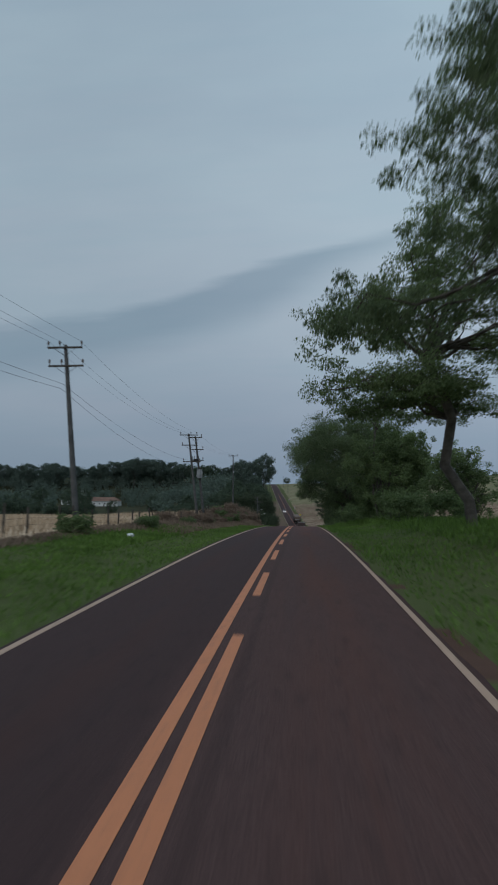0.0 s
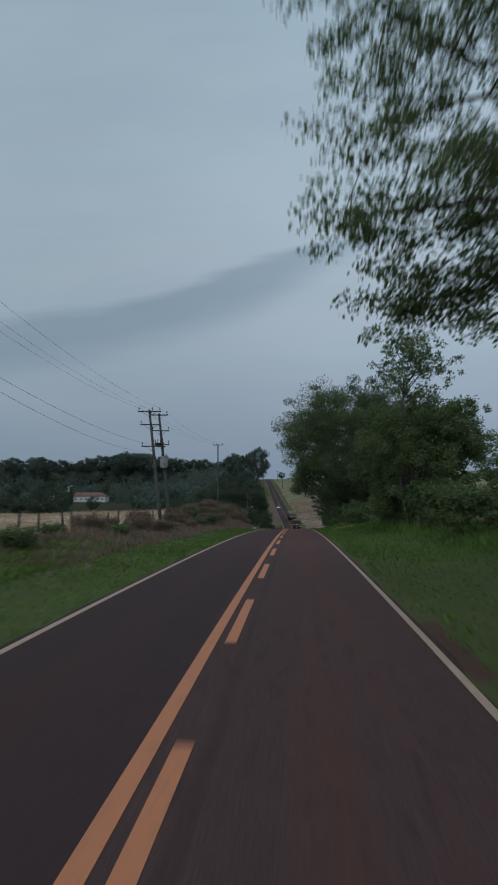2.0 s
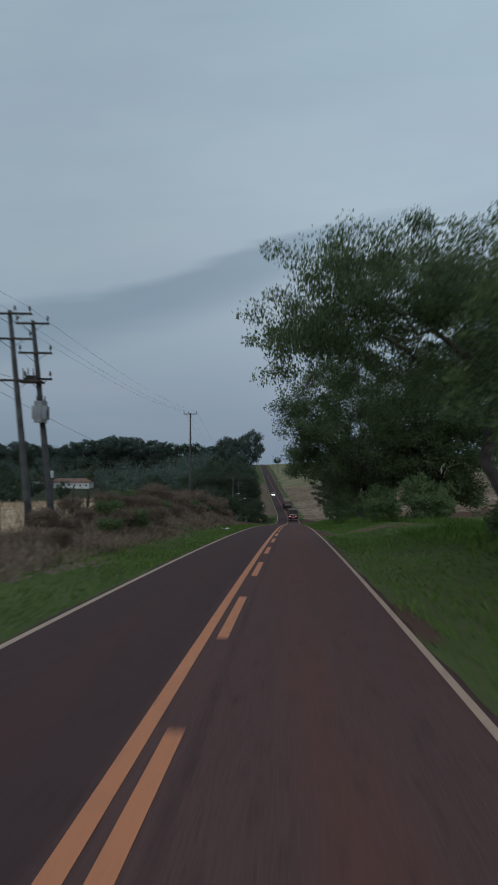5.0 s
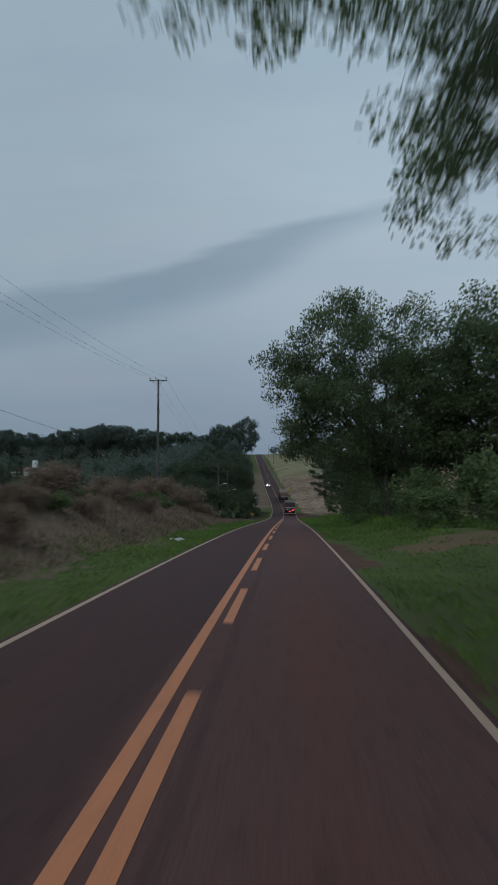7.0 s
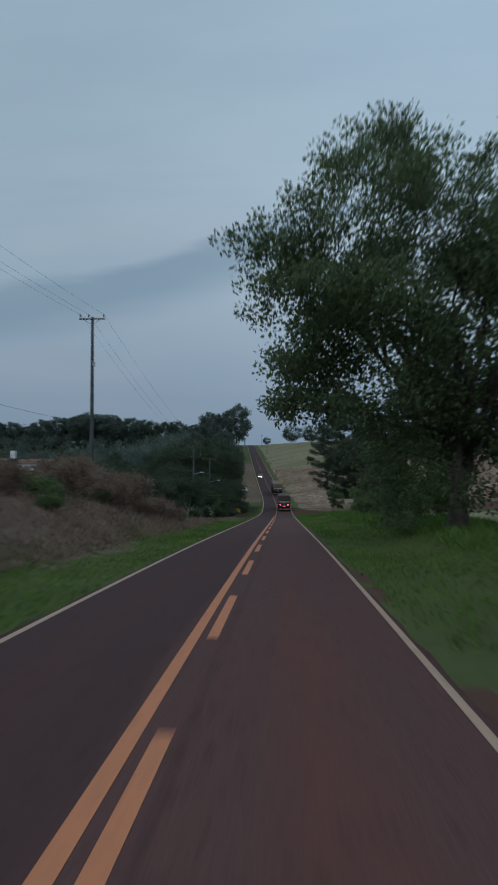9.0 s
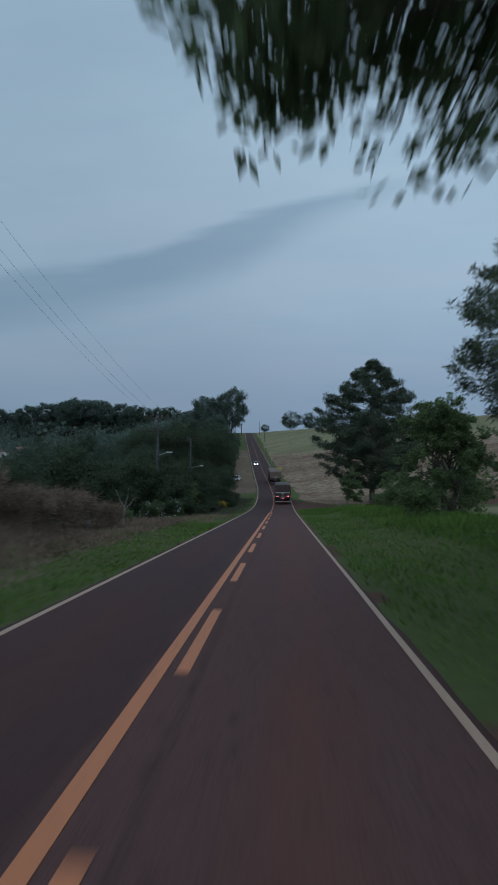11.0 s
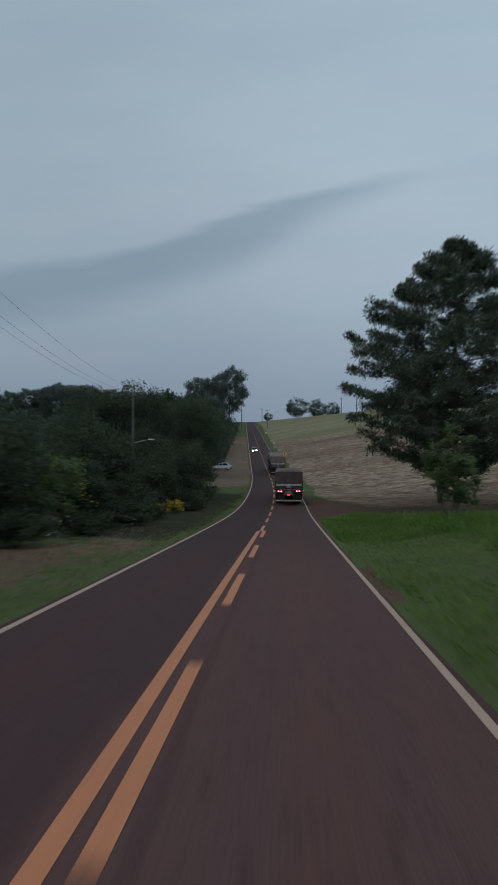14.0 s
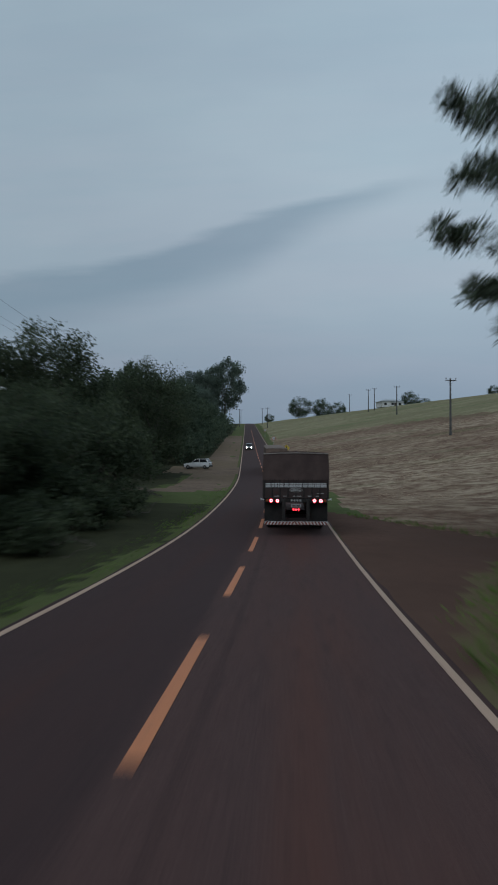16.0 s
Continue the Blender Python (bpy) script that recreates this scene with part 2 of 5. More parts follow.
STUBBLE = field_material("harvested_field", (0.135, 0.080, 0.056), (0.36, 0.285, 0.205), 0.30, 0.55, 0.25)
PASTURE = field_material("pasture", (0.165, 0.150, 0.085), (0.30, 0.265, 0.170), 0.75, 0.16, 0.12)
BARE = soil_material("trodden_earth", ((0.25, (0.085, 0.055, 0.036)), (0.75, (0.190, 0.125, 0.085))), 1.2, (0.095, 0.095, 0.045))
# leaf litter; also carries the bushes' shade on the verge before the thicket
SHADED_FOREST_FLOOR = soil_material("undergrowth", ((0.25, (0.026, 0.027, 0.017)), (0.75, (0.064, 0.066, 0.034))), 2.0, (0.022, 0.024, 0.013))
BARK = worn("bark", (0.045, 0.038, 0.032), (0.130, 0.112, 0.095), 0.9, 0.0, 2.0, 25.0, 0.6)
LEAF_LIGHT = leafy("feathery_leaves", (0.076, 0.112, 0.046), (0.190, 0.250, 0.104))
LEAF_DARK = leafy("dense_dark_leaves", (0.074, 0.106, 0.054), (0.185, 0.238, 0.115), 0.6, 0.68)
LEAF_THICKET = leafy("thicket_leaves", (0.030, 0.043, 0.026), (0.088, 0.112, 0.060), 0.7, 0.5)
# distance haze is put into these two greens: bluer, and paler on the ridge
LEAF_FAR_HAZY = leafy("hazy_woodland_leaves", (0.045, 0.066, 0.046), (0.115, 0.150, 0.094), 0.8)
LEAF_RIDGE_HAZY = leafy("hazy_ridge_leaves", (0.075, 0.105, 0.088), (0.165, 0.205, 0.160), 0.8)
NEEDLE = leafy("pine_needles", (0.036, 0.052, 0.036), (0.088, 0.116, 0.070), 0.6, 0.1)
GRASS = leafy("grass_blades", (0.058, 0.108, 0.020), (0.150, 0.250, 0.048), 0.7, 0.3)
DRY_GRASS = leafy("dry_grass_blades", (0.110, 0.076, 0.056), (0.300, 0.220, 0.165), 0.9, 0.2)
CROP = leafy("crop_ears", (0.34, 0.25, 0.165), (0.58, 0.445, 0.32), 0.9, 0.2)


# ---- mesh helpers ----
def mesh_from(name, verts, faces, materials, indices=None, smooth=False):
    mesh = bpy.data.meshes.new(name)
    mesh.from_pydata([tuple(v) for v in verts], [], [tuple(f) for f in faces])
    for m in materials:
        mesh.materials.append(m)
    if indices is not None:
        mesh.polygons.foreach_set("material_index", np.asarray(indices, np.int32))
    if smooth:
        mesh.polygons.foreach_set("use_smooth", np.ones(len(mesh.polygons), bool))
    mesh.update()
    return mesh


def quads(name, corners, material):
    """A mesh of loose quads from an array n x 4 x 3."""
    n = len(corners)
    mesh = bpy.data.meshes.new(name)
    mesh.vertices.add(4 * n)
    mesh.vertices.foreach_set("co", np.ascontiguousarray(corners, np.float32).ravel())
    mesh.loops.add(4 * n)
    mesh.loops.foreach_set("vertex_index", np.arange(4 * n, dtype=np.int32))
    mesh.polygons.add(n)
    mesh.polygons.foreach_set("loop_start", np.arange(0, 4 * n, 4, dtype=np.int32))
    mesh.polygons.foreach_set("loop_total", np.full(n, 4, np.int32))
    mesh.materials.append(material)
    mesh.update(calc_edges=True)
    mesh.validate()
    return mesh


def part(name, bm, material, parent, label=""):
    """Links a bmesh as one mesh object under a thing or a part."""
    mesh = bpy.data.meshes.new(name)
    bm.to_mesh(mesh)
    bm.free()
    mesh.materials.append(material)
    return child(name, mesh, parent, label)


def child(name, mesh, parent, label=""):
    ob = new(name, mesh)
    ob.parent = parent
    if label:
        tagged(ob, label)
    return ob


def box(bm, size, centre, bevel=0.0, turn=None):
    """Adds a block, bevelled if wanted, to a bmesh."""
    m = Matrix.Translation(centre) @ (turn or Matrix()) @ Matrix.Diagonal((*size, 1))
    made = bmesh.ops.create_cube(bm, size=1.0, matrix=m)["verts"]
    if bevel:
        edges = list({e for v in made for e in v.link_edges})
        bmesh.ops.bevel(bm, geom=edges, offset=bevel, segments=2, affect="EDGES", profile=0.6)


def rod(bm, a, b, r1, r2=None, sides=10):
    """Adds a tapered rod from a to b."""
    a, b = Vector(a), Vector(b)
    turn = (b - a).to_track_quat("Z", "Y").to_matrix().to_4x4()
    bmesh.ops.create_cone(bm, cap_ends=True, segments=sides, radius1=r1, radius2=r1 if r2 is None else r2, depth=(b - a).length,
                          matrix=Matrix.Translation((a + b) / 2) @ turn)


def made(name, label, category, group="", at=None):
    """An empty that carries the parts of a thing."""
    ob = new(name)
    ob.empty_display_size = 0.3
    if at is not None:
        ob.matrix_basis = at
    return tagged(ob, label, category, group)


# ---- ground: one sheet to the horizon ----
def smooth(a, b, v):
    k = np.clip((np.asarray(v, float) - a) / (b - a), 0, 1)
    return k * k * (3 - 2 * k)


def ripple(x, y, size, seed):
    """Cheap smooth noise in -1..1."""
    return (np.sin(x / size * 1.7 + seed) * np.cos(y / size * 1.3 - seed * 2) + np.sin((x + y) / size * 0.83 + seed * 3)) * 0.5


VALLEY = ((-400, -1.5), (0, -1.0), (60, -1.0), (150, -1.9), (200, -4.6), (300, -7.5), (520, -8.4), (560, -5.0), (615, 12.0), (740, 23.0), (900, 26.0), (3000, 26.0))


def ground_z(x, y):
    """Height of the ground at x, y."""
    x, y = np.asarray(x, float), np.asarray(y, float)
    u = x - road_x(y)
    left, right = -u, u
    z = road_z(y) + 0.0
    z = z - 0.06
    # left: low rise at the field's fence, then a bank with dry brush
    bank = 0.35 + 1.95 * smooth(75, 108, y) - 2.2 * smooth(135, 165, y)
    z = z + bank * smooth(5.6, 11.5, left) + (-0.10) * smooth(3.4, 4.6, left) * (1 - smooth(4.6, 6.5, left))
    z = z - 0.7 * smooth(14, 40, left) * smooth(75, 100, y) * (1 - smooth(120, 170, y))
    # left: the land falls to a valley, with a wooded hill on its far side
    z = z + 10.0 * smooth(16, 80, left) * smooth(360, 600, y)
    land = np.interp(y, [p[0] for p in VALLEY], [p[1] for p in VALLEY])
    k = smooth(24, 105, left)
    z = z * (1 - k) + land * k
    # right: verge rises under the trees; beyond, an open hillside as high as the crest of the road
    z = z + 0.75 * smooth(5.0, 10.5, right) * (1 - smooth(198, 222, y))
    ahead = np.minimum(y + 3.0 * np.maximum(right - 5.0, 0), np.maximum(y, 690))
    z = z + smooth(205, 245, y) * (road_z(ahead) - road_z(y))
    near = smooth(4.0, 8.0, np.abs(u))
    z = z + near * (0.10 * ripple(x, y, 3.1, 1.0) + 0.05 * ripple(x, y, 1.1, 2.0))
    z = z + 1.2 * smooth(40, 200, np.abs(u)) * ripple(x, y, 60.0, 4.0)
    # far off the land settles to one level
    far = smooth(900, 1800, np.hypot(x, y))
    return z * (1 - far) + far * 4.0


def build_ground():
    def axis(fine_a, fine_b, step, reach, grow=1.09):
        """Even steps in the middle, growing ones to the rim."""
        out, s = [fine_b], step
        while out[-1] < reach:
            s *= grow
            out.append(out[-1] + s)
        low, s = [fine_a], step
        while low[-1] > -reach:
            s *= grow
            low.append(low[-1] - s)
        return np.array(low[::-1] + list(np.arange(fine_a + step, fine_b, step)) + out)

    us = axis(-14, 16, 0.36, 2600)
    ys = axis(-20, 262, 0.75, 3200, 1.05)
    ys = ys[ys > -900]
    uu, yy = np.meshgrid(us, ys)
    xx = uu + road_x(yy)
    zz = ground_z(xx, yy)
    zz = np.where(np.abs(uu) < 3.1, zz - 0.06, zz)
    nx, ny = len(us), len(ys)
    verts = np.stack([xx, yy, zz], -1).reshape(-1, 3)
    i = np.arange(nx * (ny - 1)).reshape(ny - 1, nx)[:, :-1].ravel()
    faces = np.stack([i, i + 1, i + nx + 1, i + nx], 1)
    cu = (uu[:-1, :-1] + uu[1:, 1:]).ravel() / 2
    cy = (yy[:-1, :-1] + yy[1:, 1:]).ravel() / 2
    wob = ripple(cu, cy, 2.3, 5.0) * 0.7 + ripple(cu, cy, 0.9, 7.0) * 0.4 + np.random.default_rng(2).normal(0, 0.22, len(cu))
    kind = np.zeros(len(cu), int)                                        # verge turf
    kind[(cu < -11.2 + wob * 0.3) & (cy < 95)] = 3                       # ripe crop
    kind[(cu < -110 + wob * 4) & (cy < 240)] = 6
    kind[(cu < -16) & (cu > -70 + 0.2 * cy + wob) & (cy >= 95) & (cy < 150)] = 3
    kind[(cu < -6.0 + wob) & (cu > -12.6 + wob * 0.3) & (cy > 38 + wob * 3) & (cy < 158 + wob * 5)] = 1
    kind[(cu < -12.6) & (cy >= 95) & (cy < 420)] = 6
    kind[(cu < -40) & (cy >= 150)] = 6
    kind[(cu < -200 + wob * 8) & (cu > -300) & (cy > 330) & (cy < 505)] = 5
    kind[(cu < -14.5 + wob) & (cu > -100 + wob * 3) & (cy >= 94) & (cy < 146 + wob * 4 + 0.1 * cu)] = 3
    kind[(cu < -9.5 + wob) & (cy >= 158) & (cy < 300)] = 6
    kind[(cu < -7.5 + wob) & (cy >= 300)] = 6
    kind[(cu > 15 + wob) & (cy < 220)] = 5
    kind[(cu > 5.2 + wob * 0.6) & (cy >= 226 - wob) & (cy < 400)] = 4
    kind[(cu > 6.0 + wob) & (cy >= 400 - 1.2 * np.clip(cu, 0, 90))] = 5
    kind[(cu > 75 + wob * 5) & (cy >= 240)] = 5
    low = np.minimum(213.6 + 2.6 * (cu - 3.6), 222.5) + wob * 1.2
    high = np.maximum(239 - 1.5 * np.maximum(cu - 4, 0), 229) + wob * 1.2
    kind[(cu > 3.1) & (cu < 12) & (cy > low - 9) & (cy < low + 2)] = 7
    kind[(cu > 3.1) & (cu < 70 + wob) & (cy > low) & (cy < high)] = 2
    kind[(cu > 3.1) & (cu < 3.35 + wob * 0.3)] = 2
    kind[(cu < -2.9) & (cu > -3.2)] = 2
    # painted shade: the dark floor colour reaches out over the verge below the bushes
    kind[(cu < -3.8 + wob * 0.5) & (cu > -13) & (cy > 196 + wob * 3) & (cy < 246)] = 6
    kind[(cu < -3.6) & (cu > -9) & (cy > 258) & (cy < 430) & (wob > -0.75)] = 1
    kind[(cu < -5.0 + wob * 1.0) & (cu > -8.5) & (cy > 177 + wob * 4) & (cy < 193 + wob * 5)] = 7
    kind[((cu - 9.5) / 5.0) ** 2 + ((cy - 102.0) / 3.6) ** 2 < 0.75 + wob * 0.6] = 7
    kind[(cu > 3.1) & (cu < 4.05 + wob * 0.8 - 0.012 * (cy - 102) ** 2) & (cy > 94) & (cy < 111)] = 2
    kind[(cu < -3.1) & (cu > -13) & (((cy > 283 + wob) & (cy < 294 + wob)) | ((cy > 256 + wob * 0.5) & (cy < 259 + wob * 0.5) & (cu < -6)))] = 1
    mesh = mesh_from("ground", verts, faces, [VERGE, DRY, RED_EARTH, WHEAT, STUBBLE, PASTURE, SHADED_FOREST_FLOOR, BARE], kind, True)
    return tagged(new("ground", mesh), "grass verges, ripe crop and harvested fields beside the road", "ground", kind="structure")


build_ground()


# ---- road and its markings ----
def strip(name, u0, u1, ya, yb, lift, material, parent, step=2.0, thick=0.006):
    """A band along the road, with thickness."""
    ys = np.linspace(ya, yb, max(2, int((yb - ya) / step) + 1))
    verts, faces = [], []
    for y in ys:
        z, x = float(road_z(y)), float(road_x(y))
        camber = lambda u: -0.015 * abs(u)
        verts += [(x + u0, y, z + camber(u0) + lift - thick), (x + u0, y, z + camber(u0) + lift),
                  (x + u1, y, z + camber(u1) + lift), (x + u1, y, z + camber(u1) + lift - thick)]
    for k in range(len(ys) - 1):
        a, b = 4 * k, 4 * k + 4
        faces += [(a + j, a + j + 1, b + j + 1, b + j) for j in range(3)]
    faces += [(0, 3, 2, 1), (4 * len(ys) - 4, 4 * len(ys) - 3, 4 * len(ys) - 2, 4 * len(ys) - 1)]
    return child(name, mesh_from(name, verts, faces, [material], None, False), parent)


def build_road():
    ys = np.concatenate([np.arange(-40, 300, 1.0), np.arange(300, 800, 4.0)])
    rng = np.random.default_rng(4)
    cross = (-3.24, -3.22, -3.0, -1.5, 0.0, 1.5, 3.0, 3.28, 3.30)
    verts, faces = [], []
    for y in ys:
        z, x = float(road_z(y)), float(road_x(y))
        ragged = rng.normal(0, 0.03, 2)
        for k, u in enumerate(cross):
            edge = ragged[0] if k < 2 else ragged[1] if k > 6 else 0.0
            drop = -0.14 if k in (0, 8) else 0.0
            verts.append((x + u + edge, y, z - 0.015 * abs(u) + drop))
    n = len(cross)
    for r in range(len(ys) - 1):
        for k in range(n - 1):
            a = r * n + k
            faces.append((a, a + 1, a + n + 1, a + n))
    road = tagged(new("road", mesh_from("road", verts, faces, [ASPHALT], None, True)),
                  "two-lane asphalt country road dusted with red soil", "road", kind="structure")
    strip("edge_line", -3.12, -2.99, -30, 760, 0.006, WHITE, road)
    strip("edge_line", 3.09, 3.20, -30, 205.5, 0.006, WHITE, road)
    strip("edge_line", 3.09, 3.20, 205.5, 760, 0.006, WHITE, road)
    strip("solid_line", -0.22, -0.05, -30, 201.5, 0.006, YELLOW, road)
    for k in range(-3, 25):
        far = DASH_START + 8.0 * k
        if 9.0 < far < 202.0:
            strip("dash", 0.07, 0.24, -30 if far < 10 else far - 4.1, far, 0.006, YELLOW, road, 2.0)
    for far in [205.7 + 7.55 * k for k in range(40)]:
        strip("dash", -0.075, 0.075, far - 4.1, far, 0.006, YELLOW, road, 2.0)
    return road


DASH_START = 9.7
build_road()


# ---- trees, bushes, grass ----
def frames_for(ways, rng):
    """Two unit vectors across each of the given ways."""
    other = rng.normal(size=ways.shape)
    a = np.cross(ways, other)
    a /= np.linalg.norm(a, axis=1, keepdims=True) + 1e-9
    return a, np.cross(ways, a)


def leaf_quads(places, ways, length, width, rng, spread=0.35):
    """Pointed quads that start at places and run along ways."""
    n = len(places)
    ways = ways / (np.linalg.norm(ways, axis=1, keepdims=True) + 1e-9)
    a, b = frames_for(ways, rng)
    l = (length * rng.uniform(0.6, 1.4, n))[:, None]
    w = (width * rng.uniform(0.6, 1.4, n))[:, None]
    bend = b * l * rng.uniform(-spread, spread, n)[:, None]
    base = places
    mid1 = places + ways * l * 0.45 + a * w * 0.5 + bend * 0.3
    mid2 = places + ways * l * 0.45 - a * w * 0.5 + bend * 0.3
    tip = places + ways * l + bend
    return np.stack([base, mid1, tip, mid2], 1)


def tubes(chains, sides=6):
    """Vertices and faces of tapered tubes; each chain is a list of (x, y, z, radius)."""
    verts, faces = [], []
    ring = np.linspace(0, 2 * math.pi, sides, endpoint=False)
    for chain in chains:
        pts = np.array(chain, float)
        ways = np.gradient(pts[:, :3], axis=0)
        ways /= np.linalg.norm(ways, axis=1, keepdims=True) + 1e-9
        a = np.cross(ways, (0.31, 0.87, 0.21))
        a /= np.linalg.norm(a, axis=1, keepdims=True) + 1e-9
        b = np.cross(ways, a)
        start = len(verts)
        for p, u, v, r in zip(pts[:, :3], a, b, pts[:, 3]):
            verts += [tuple(p + r * (math.cos(k) * u + math.sin(k) * v)) for k in ring]
        for i in range(len(pts) - 1):
            for k in range(sides):
                k2 = (k + 1) % sides
                faces.append((start + i * sides + k, start + i * sides + k2, start + (i + 1) * sides + k2, start + (i + 1) * sides + k))
    return verts, faces


def limb(a, b, r1, r2, rng, sag=0.1, steps=5):
    """A crooked chain from a to b that thins from r1 to r2."""
    a, b = np.array(a, float), np.array(b, float)
    size = np.linalg.norm(b - a)
    out = []
    for i in range(steps + 1):
        k = i / steps
        p = a + (b - a) * k
        p[2] += math.sin(k * math.pi) * sag * size
        if 0 < i < steps:
            p += rng.normal(0, 0.035 * size, 3)
        out.append((*p, r1 + (r2 - r1) * k))
    return out


def broadleaf(name, label, seed, height, radius, base, clumps, leaves, leaf, material, lean=(0, 0), flat=0.5, stems=1,
              hollow=0.45, droop=0.3, clump=1.0, trunk=0.22, squash=1.0, twigs=8, clear=None, taper=0.0, loose=1.0, puff=0.0, pads=None,
              slim=0.64, lumpy=1.0, boughs=()):
    """A tree: trunk with limbs, and a crown of leaves in uneven clumps. base: height of the lowest leaves; pads: tiers of the crown,
    each (x, y, z, radius across, radius along, half height, share of the clumps); boughs: such tiers reaching out of a round crown."""
    rng = np.random.default_rng(seed)
    thing = made(name, label, "tree")
    mid = np.array((lean[0], lean[1], (height + base) / 2))
    half = np.array((radius, radius * squash, (height - base) / 2))
    # clump centres inside a lumpy ellipsoid, thinned towards its core
    lumps = rng.normal(size=(7, 3))
    lumps /= np.linalg.norm(lumps, axis=1, keepdims=True)
    gain = rng.uniform(-0.24, 0.14, 7) * lumpy
    centres = []
    while len(centres) < clumps:
        way = rng.normal(size=3)
        way /= np.linalg.norm(way)
        reach = 1 + float(np.sum(gain * np.clip(lumps @ way, 0, 1) ** 3))
        r = reach * rng.uniform(hollow, 1.0) ** 0.6
        wide = 1 - taper * way[2] * r
        centres.append(mid + way * half * r * (wide, wide, 1))
    if pads or boughs:
        centres = [] if pads else centres
        for px, py, pz, rx, ry, rz, share in pads or boughs:
            for k in range(int(clumps * share)):
                angle, r = rng.uniform(0, 2 * math.pi), rng.uniform(0.05, 1.0) ** 0.55
                x, y = math.cos(angle) * r * rng.uniform(0.85, 1.06), math.sin(angle) * r * rng.uniform(0.85, 1.06)
                centres.append((px + x * rx, py + y * ry, pz + rz * (1.0 - 1.5 * r * r + rng.normal(0, 0.35))))
    centres = np.array(centres)
    if clear:
        # traffic keeps the room over the lane free of branches
        centres = centres[(centres[:, 0] > clear[0]) | (centres[:, 2] > clear[1])]
    # limbs
    chains, nodes, tips = [], [], []
    fork = base + 0.15 * (height - base)
    for k in range(stems):
        foot = (rng.normal(0, 0.25) * (stems > 1), rng.normal(0, 0.25) * (stems > 1), -0.3)
        top = np.array((lean[0] * 0.35 + rng.normal(0, 0.3) * stems, lean[1] * 0.35 + rng.normal(0, 0.3) * stems, max(fork, 0.5)))
        chains.append(limb(foot, top, trunk * 1.25, trunk * 0.8, rng, 0.0, 6))
        for j in range(7):
            angle = 2 * math.pi * (j + rng.uniform(-0.3, 0.3)) / 7
            up = rng.uniform(0.05, 0.85)
            tip = mid + half * np.array((math.cos(angle) * (1 - up * 0.5), math.sin(angle) * (1 - up * 0.5), up * 1.2 - 0.25)) * (0.55 if leaf < 0.25 else 0.66)
            chain = limb(top, tip, trunk * 0.5, trunk * 0.12, rng, 0.10, 7)
            chains.append(chain)
            tips.append(tip)
            nodes += chain[2:]
    for bough in boughs:
        for aside in (-0.5, 0.0, 0.5):
            tip = np.array(bough[:3]) + (aside * bough[3], (0.4 - abs(aside)) * bough[4], 0.0)
            chain = limb(chains[0][-1][:3], tip, trunk * 0.45, trunk * 0.12, rng, 0.08, 8)
            chains.append(chain)
            nodes += chain[2:]
    if pads:
        chains, nodes, tips = chains[:1], [], []
        for px, py, pz, rx, ry, rz, share in pads:
            start = np.array(chains[0][-1][:3]) * (1, 1, 0) + (0, 0, min(pz - 0.5, chains[0][-1][2]))
            spine = np.array(chains[0])
            low = max(0, int(np.searchsorted(spine[:, 2], start[2])) - 1)
            start = spine[low, :3]
            for j in range(6):
                angle = 2 * math.pi * (j + rng.uniform(-0.3, 0.3)) / 6
                tip = np.array((px + rx * 0.72 * math.cos(angle), py + ry * 0.72 * math.sin(angle), pz + rng.uniform(-0.2, 0.3) * rz))
                chain = limb(start, tip, trunk * 0.42, trunk * 0.10, rng, 0.10, 8)
                chains.append(chain)
                tips.append(tip)
                nodes += chain[2:]
                for k in (3, 5, 6):
                    side_tip = np.array(chain[k][:3]) + rng.normal(0, 1, 3) * (0.9, 0.9, 0.3) + (0, 0, 0.3)
                    fork_chain = limb(chain[k][:3], side_tip, chain[k][3] * 0.5, 0.008, rng, 0.05, 4)
                    chains.append(fork_chain)
                    nodes += fork_chain[1:]
    nodes = np.array(nodes)
    tips = np.array(tips)
    if clear:
        tips = tips[(tips[:, 0] > clear[0]) | (tips[:, 2] > clear[1])]
    centres = np.concatenate([centres, tips])
    tufts, sizes = [], []
    puff = puff or (1.9 if leaf > 0.3 else 1.3 if name == "bush" else 1.0)
    spray = clump * radius * 0.17
    for number, c in enumerate(centres):
        k = int(np.argmin(np.linalg.norm(nodes[:, :3] - c, axis=1)))
        chain = limb(nodes[k, :3], c, max(0.02, nodes[k, 3] * 0.5), 0.012, rng, 0.06, 4)
        if leaf < 0.3 or number % 3 == 0:
            chains.append(chain)
        way = c - nodes[k, :3]
        way = way / (np.linalg.norm(way) + 1e-6)
        for j in range(twigs):
            f = rng.uniform(-0.75, 0.9)
            side = np.clip(rng.normal(size=3), -1.3, 1.3)
            side[2] *= flat
            p = c + (way * f + side * (0.5 if flat < 0.6 else 0.6)) * spray * loose
            p[2] -= droop * 0.25 * spray * abs(f)
            tufts.append(p)
            sizes.append(spray * rng.uniform(0.22, 0.52) * puff)
            if leaf < 0.25 and j % 2 == 0 and name != "bush":
                chains.append(limb(chain[3][:3], p, 0.014, 0.006, rng, 0.02, 2))
    verts, faces = tubes(chains, 5 if leaf < 0.25 and name != "bush" else 3)
    child("trunk", mesh_from("trunk", verts, faces, [BARK], None, True), thing)
    # leaves fill each twig's tuft evenly, with a hard rim
    tufts, sizes = np.array(tufts), np.array(sizes)
    if clear:
        free = (tufts[:, 0] > clear[0]) | (tufts[:, 2] > clear[1])
        tufts, sizes = tufts[free], sizes[free]
    pick = rng.integers(0, len(tufts), leaves)
    offset = rng.normal(size=(leaves, 3))
